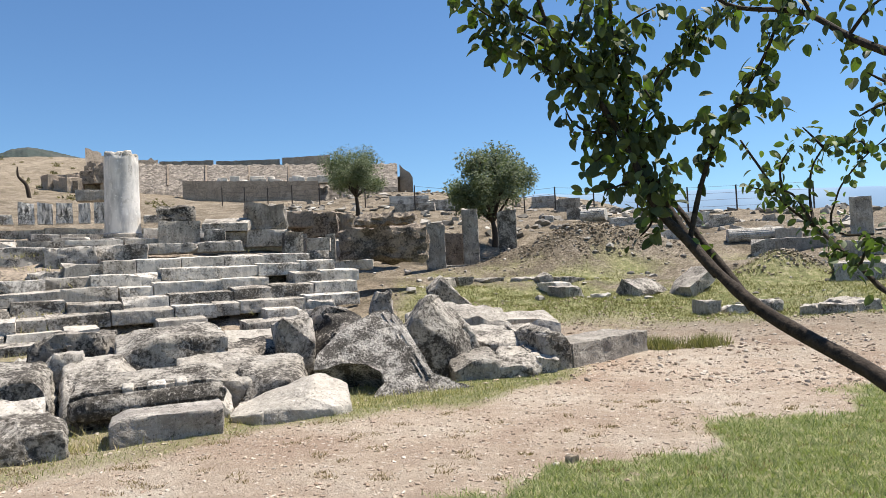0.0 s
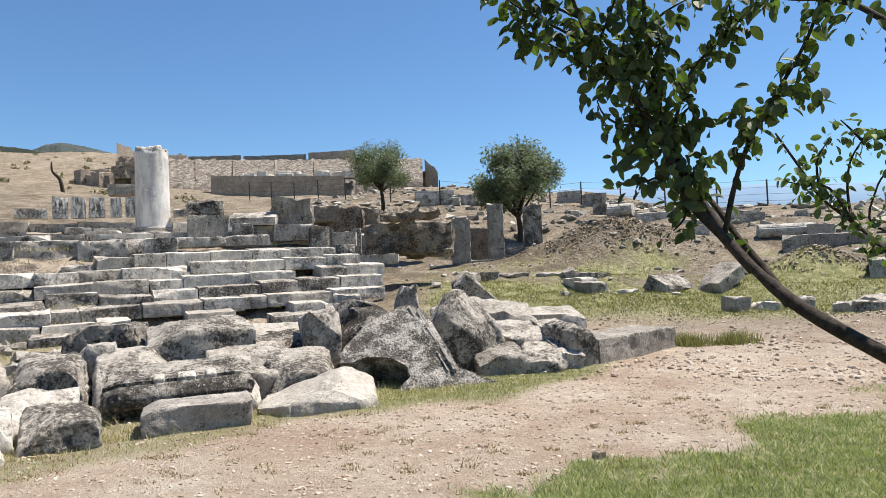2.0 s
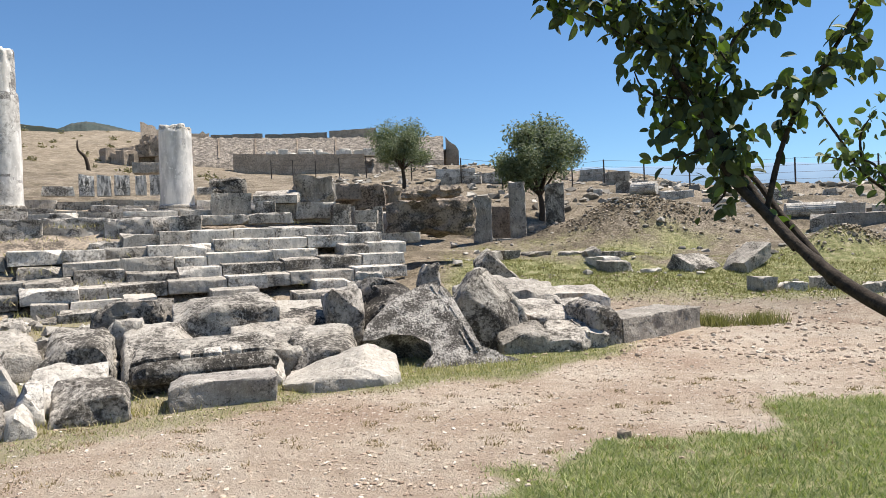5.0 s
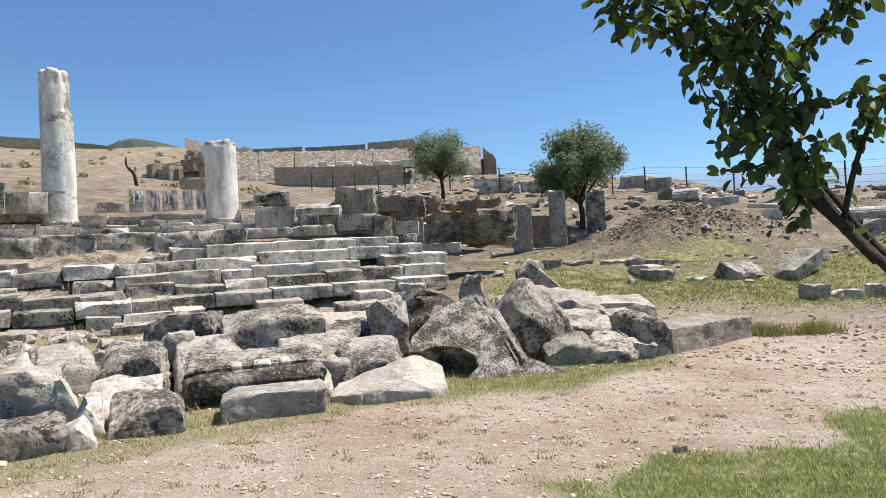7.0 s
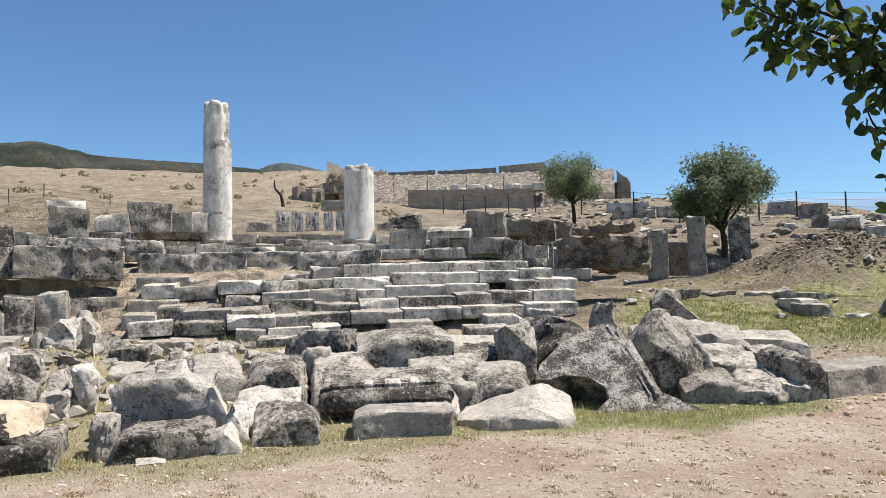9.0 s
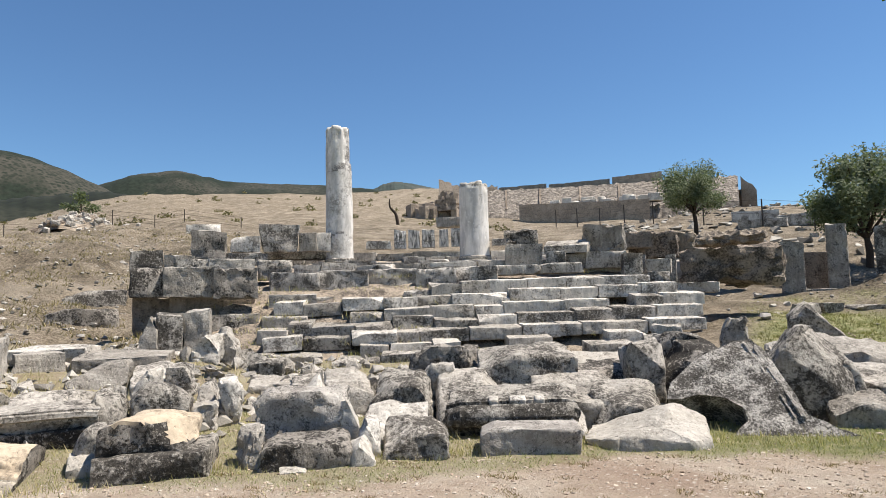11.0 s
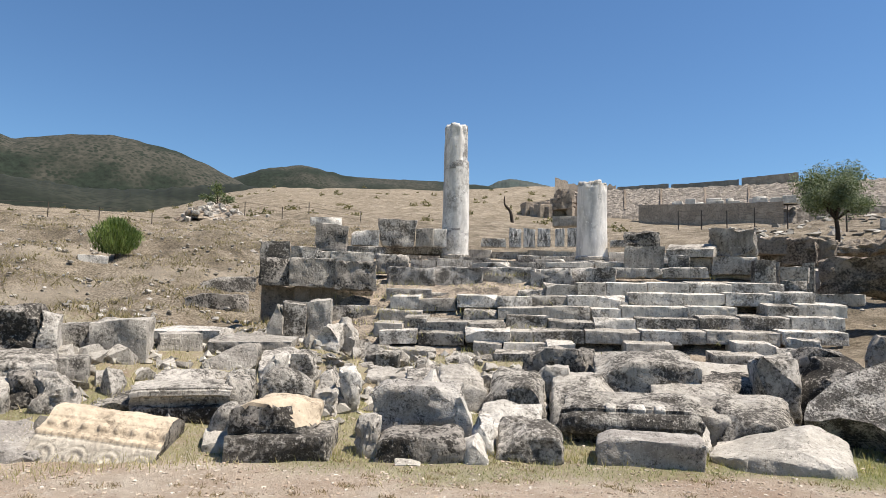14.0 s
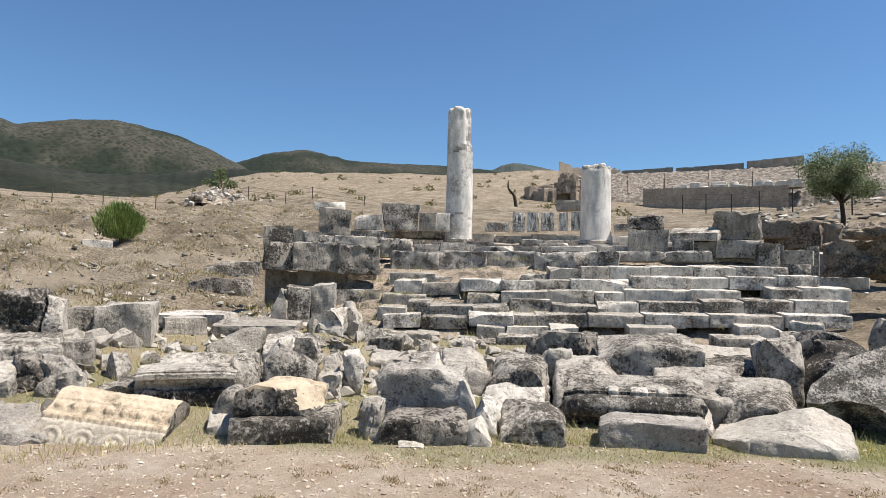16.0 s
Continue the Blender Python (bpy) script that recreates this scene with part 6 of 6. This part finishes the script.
bare = lambda x, y: (1 - float(lawn_mask(x, y))) * (1 - 0.75 * float(verge_mask(x, y)))
scatter_stones("gravel", 24000, fan(2.6, 9.5, -45, 76, bare), lambda r: 0.004 + 0.021 * r.random() ** 6, GRAVEL, "pale stone chips strewn over the earth path", 3, 0.5)
scatter_stones("gravel", 3500, fan(8, 17, -45, 0, bare), lambda r: 0.012 + 0.04 * r.random() ** 3, GRAVEL, "pale stone chips strewn over the far path", 4)
scatter_stones("rubble", 1100, fan(7.4, 13.2, 2, 78, off_capital), lambda r: 0.03 + 0.13 * r.random() ** 2.2, RUBBLE, "broken stones and rubble between fallen blocks", 5, 0.75, True)
scatter_stones("rubble", 260, fan(8.2, 12.6, 4, 78, off_capital), lambda r: 0.12 + 0.16 * r.random() ** 1.5, DARK, "tumbled grey stones filling gaps between blocks", 15, 0.7, True)
scatter_stones("rubble", 3600, fan(12, 42, 44, 82), lambda r: 0.02 + 0.11 * r.random() ** 4, RUBBLE, "pale stones scattered over the earth bank", 6, 0.6, True)
scatter_stones("rubble", 1500, fan(28, 60, -40, 16), lambda r: 0.06 + 0.40 * r.random() ** 2.5, RUBBLE, "pale broken stones covering the plateau", 7, 0.6, True)
scatter_stones("rubble", 260, fan(17, 28, -30, 6), lambda r: 0.04 + 0.14 * r.random() ** 3, RUBBLE, "stones lying about the grassy hollow", 8, 0.6)
EARTHY = island_stone("spoil_stones", [(0.0, (0.16, 0.125, 0.085)), (0.6, (0.27, 0.22, 0.155)), (1.0, (0.44, 0.38, 0.30))])
scatter_stones("rubble", 1500, lambda r: (5.2 + r.gauss(0, 1.5), 24.0 + r.gauss(0, 0.8)), lambda r: 0.02 + 0.06 * r.random() ** 2.5, EARTHY, "dark stony spoil on the earth heap", 31, 0.7, True)
scatter_stones("rubble", 420, lambda r: (9.6 + r.gauss(0, 0.75), 18.8 + r.gauss(0, 0.5)), lambda r: 0.02 + 0.06 * r.random() ** 2.5, EARTHY, "dark stony spoil on the small heap", 32, 0.7, True)
scatter_stones("rubble", 700, lambda r: ground_point(r.uniform(-4.5, -2.4), r.uniform(11.5, 19)), lambda r: 0.04 + 0.14 * r.random() ** 2, RUBBLE, "rubble tumbled down beside the steps", 33, 0.7, True)
scatter_stones("rubble", 1500, fan(13, 42, 40, 82), lambda r: 0.02 + 0.13 * r.random() ** 4, RUBBLE, "pale stones strewn over the earth bank", 19, 0.6, True)
dark_pebble = block(0.91, 4.79, 0.13, 0.10, 0.08, 0.075, 30, EARTH, name="pebble", label="single dark brown stone lying on the path", taper=0.3, cuts=2, wear=0.016, rests=False)


def grass(name, count, place, height, material, label, seed, width=0.006, lean=0.5, height_at=None):
    rnd = random.Random(seed)
    vs, fs, xs, ys = [], [], [], []
    k = 0
    while k < count:
        x, y = place(rnd)
        if x is None:
            continue
        h = height(rnd)
        a = rnd.uniform(0, 6.28)
        dx, dy = math.cos(a) * width, math.sin(a) * width
        lx, ly = rnd.gauss(0, lean) * h, rnd.gauss(0, lean) * h
        vs += [(x - dx, y - dy, -0.01), (x + dx, y + dy, -0.01), (x + lx, y + ly, h)]
        xs += [x] * 3
        ys += [y] * 3
        fs.append((3 * k, 3 * k + 1, 3 * k + 2))
        k += 1
    vs = np.array(vs)
    vs[:, 2] += (height_at or terrain)(np.array(xs), np.array(ys))
    me = bpy.data.meshes.new(name)
    me.from_pydata(vs.tolist(), [], fs)
    me.materials.append(material)
    return tagged(new(name, me), label, "grass", kind="stuff")


LAWN = leaf_material("lawn_blades", (0.145, 0.19, 0.068), (0.43, 0.43, 0.225), 0.8)
VERGE = leaf_material("verge_blades", (0.16, 0.185, 0.07), (0.48, 0.43, 0.235), 0.8)
DRYGRASS = leaf_material("dry_grass_blades", (0.24, 0.22, 0.10), (0.60, 0.50, 0.31), 0.85)
HOLLOW = leaf_material("hollow_grass_blades", (0.12, 0.12, 0.05), (0.32, 0.285, 0.15), 0.85)
grass("grass", 42000, fan(3.0, 9.5, -42, 12, lambda x, y: float(lawn_mask(x, y)) ** 2), lambda r: r.uniform(0.015, 0.05), LAWN, "short green lawn beside the path", 21, 0.005, 0.8)
grass("grass", 26000, fan(4.6, 9.5, -20, 76, lambda x, y: float(verge_mask(x, y)) ** 1.5), lambda r: r.uniform(0.01, 0.04), VERGE, "short green and dry grass along the fallen blocks", 22, 0.005, 0.8)
grass("grass", 40000, fan(12, 27, -36, 8, lambda x, y: float(field_mask(x, y)) ** 2), lambda r: r.uniform(0.02, 0.085), HOLLOW, "green and yellow grass in the hollow", 23, 0.009, 0.7)
grass("grass", 10000, fan(7, 13, 0, 76), lambda r: r.uniform(0.03, 0.12), DRYGRASS, "dry grass growing between the fallen blocks", 24, 0.006, 0.5)
grass("grass", 16000, fan(13, 40, 44, 82, lambda x, y: float(rough(x, y) > 0.4)), lambda r: r.uniform(0.04, 0.16), leaf_material("bank_grass", (0.13, 0.105, 0.06), (0.36, 0.29, 0.18), 0.9),
      "dry brown grass and weeds on the stony bank", 28, 0.014, 0.7)
TUFTS = [(random.Random(k).uniform(4.5, 7.0), random.Random(k + 500).uniform(-35, 76)) for k in range(190)]


def tuft_place(r):
    rr, a = r.choice(TUFTS)
    x, y = -math.sin(radians(a)) * rr, math.cos(radians(a)) * rr
    return x + r.gauss(0, 0.04), y + r.gauss(0, 0.03)


grass("weeds", 7000, tuft_place, lambda r: r.uniform(0.008, 0.03), leaf_material("brown_weeds", (0.16, 0.115, 0.07), (0.36, 0.27, 0.165), 0.9), "low brown weeds dotted over the path", 25, 0.006, 0.9)
grass("grass_clump", 1500, lambda r: (r.choice((3.25, 3.95)) + r.gauss(0, 0.16), 10.35 + r.gauss(0, 0.13)), lambda r: r.uniform(0.06, 0.24), HOLLOW, "tall grass clump at the slab's end", 26, 0.007, 0.35)


def foot_grass(r):
    """Long grass at the feet of the foremost blocks."""
    a = r.uniform(-6, 74)
    rr = 6.45 + 1.3 * max(0, (30 - a) / 36) + r.gauss(0, 0.12)
    return -math.sin(radians(a)) * rr, math.cos(radians(a)) * rr


grass("grass", 2200, foot_grass, lambda r: r.uniform(0.03, 0.10), DRYGRASS, "long grass at the foot of the front blocks", 27, 0.005, 0.4)


def tread_height(x, y):
    """The height of the steps' treads, by how far they lie into the temple."""
    v = TC * y - TS * x
    return np.interp(v, [12.6, 13.0, 13.45, 13.9, 14.35, 14.8, 15.25, 17.2], [0.45, 0.62, 0.86, 1.1, 1.36, 1.66, 1.95, 2.5])


grass("grass", 1500, lambda r: ground_point(r.choice((-2.9, -2.1, -0.6, 0.4, 1.3, 2.9, 4.4)) + r.gauss(0, 0.3), r.choice((12.98, 13.42, 13.86, 14.3, 14.76, 15.2, 16.2)) + r.gauss(0, 0.05)),
      lambda r: r.uniform(0.03, 0.12), DRYGRASS, "tufts of dry grass rooted in the joints of the steps", 29, 0.010, 0.5, tread_height)

# bent dead trunk on the far slope
bm = bmesh.new()
limb(bm, [(*at(32.62, 70), elev(70, 9.1)), (*at(32.58, 70), elev(70, 8.4)), (*at(32.1, 70), elev(70, 7.8)), (*at(31.9, 70), elev(70, 6.6))], 0.05, 0.20)
tagged(link("dead_trunk", bm, BARK), "dark bent dead trunk on the dry slope", "dead tree")
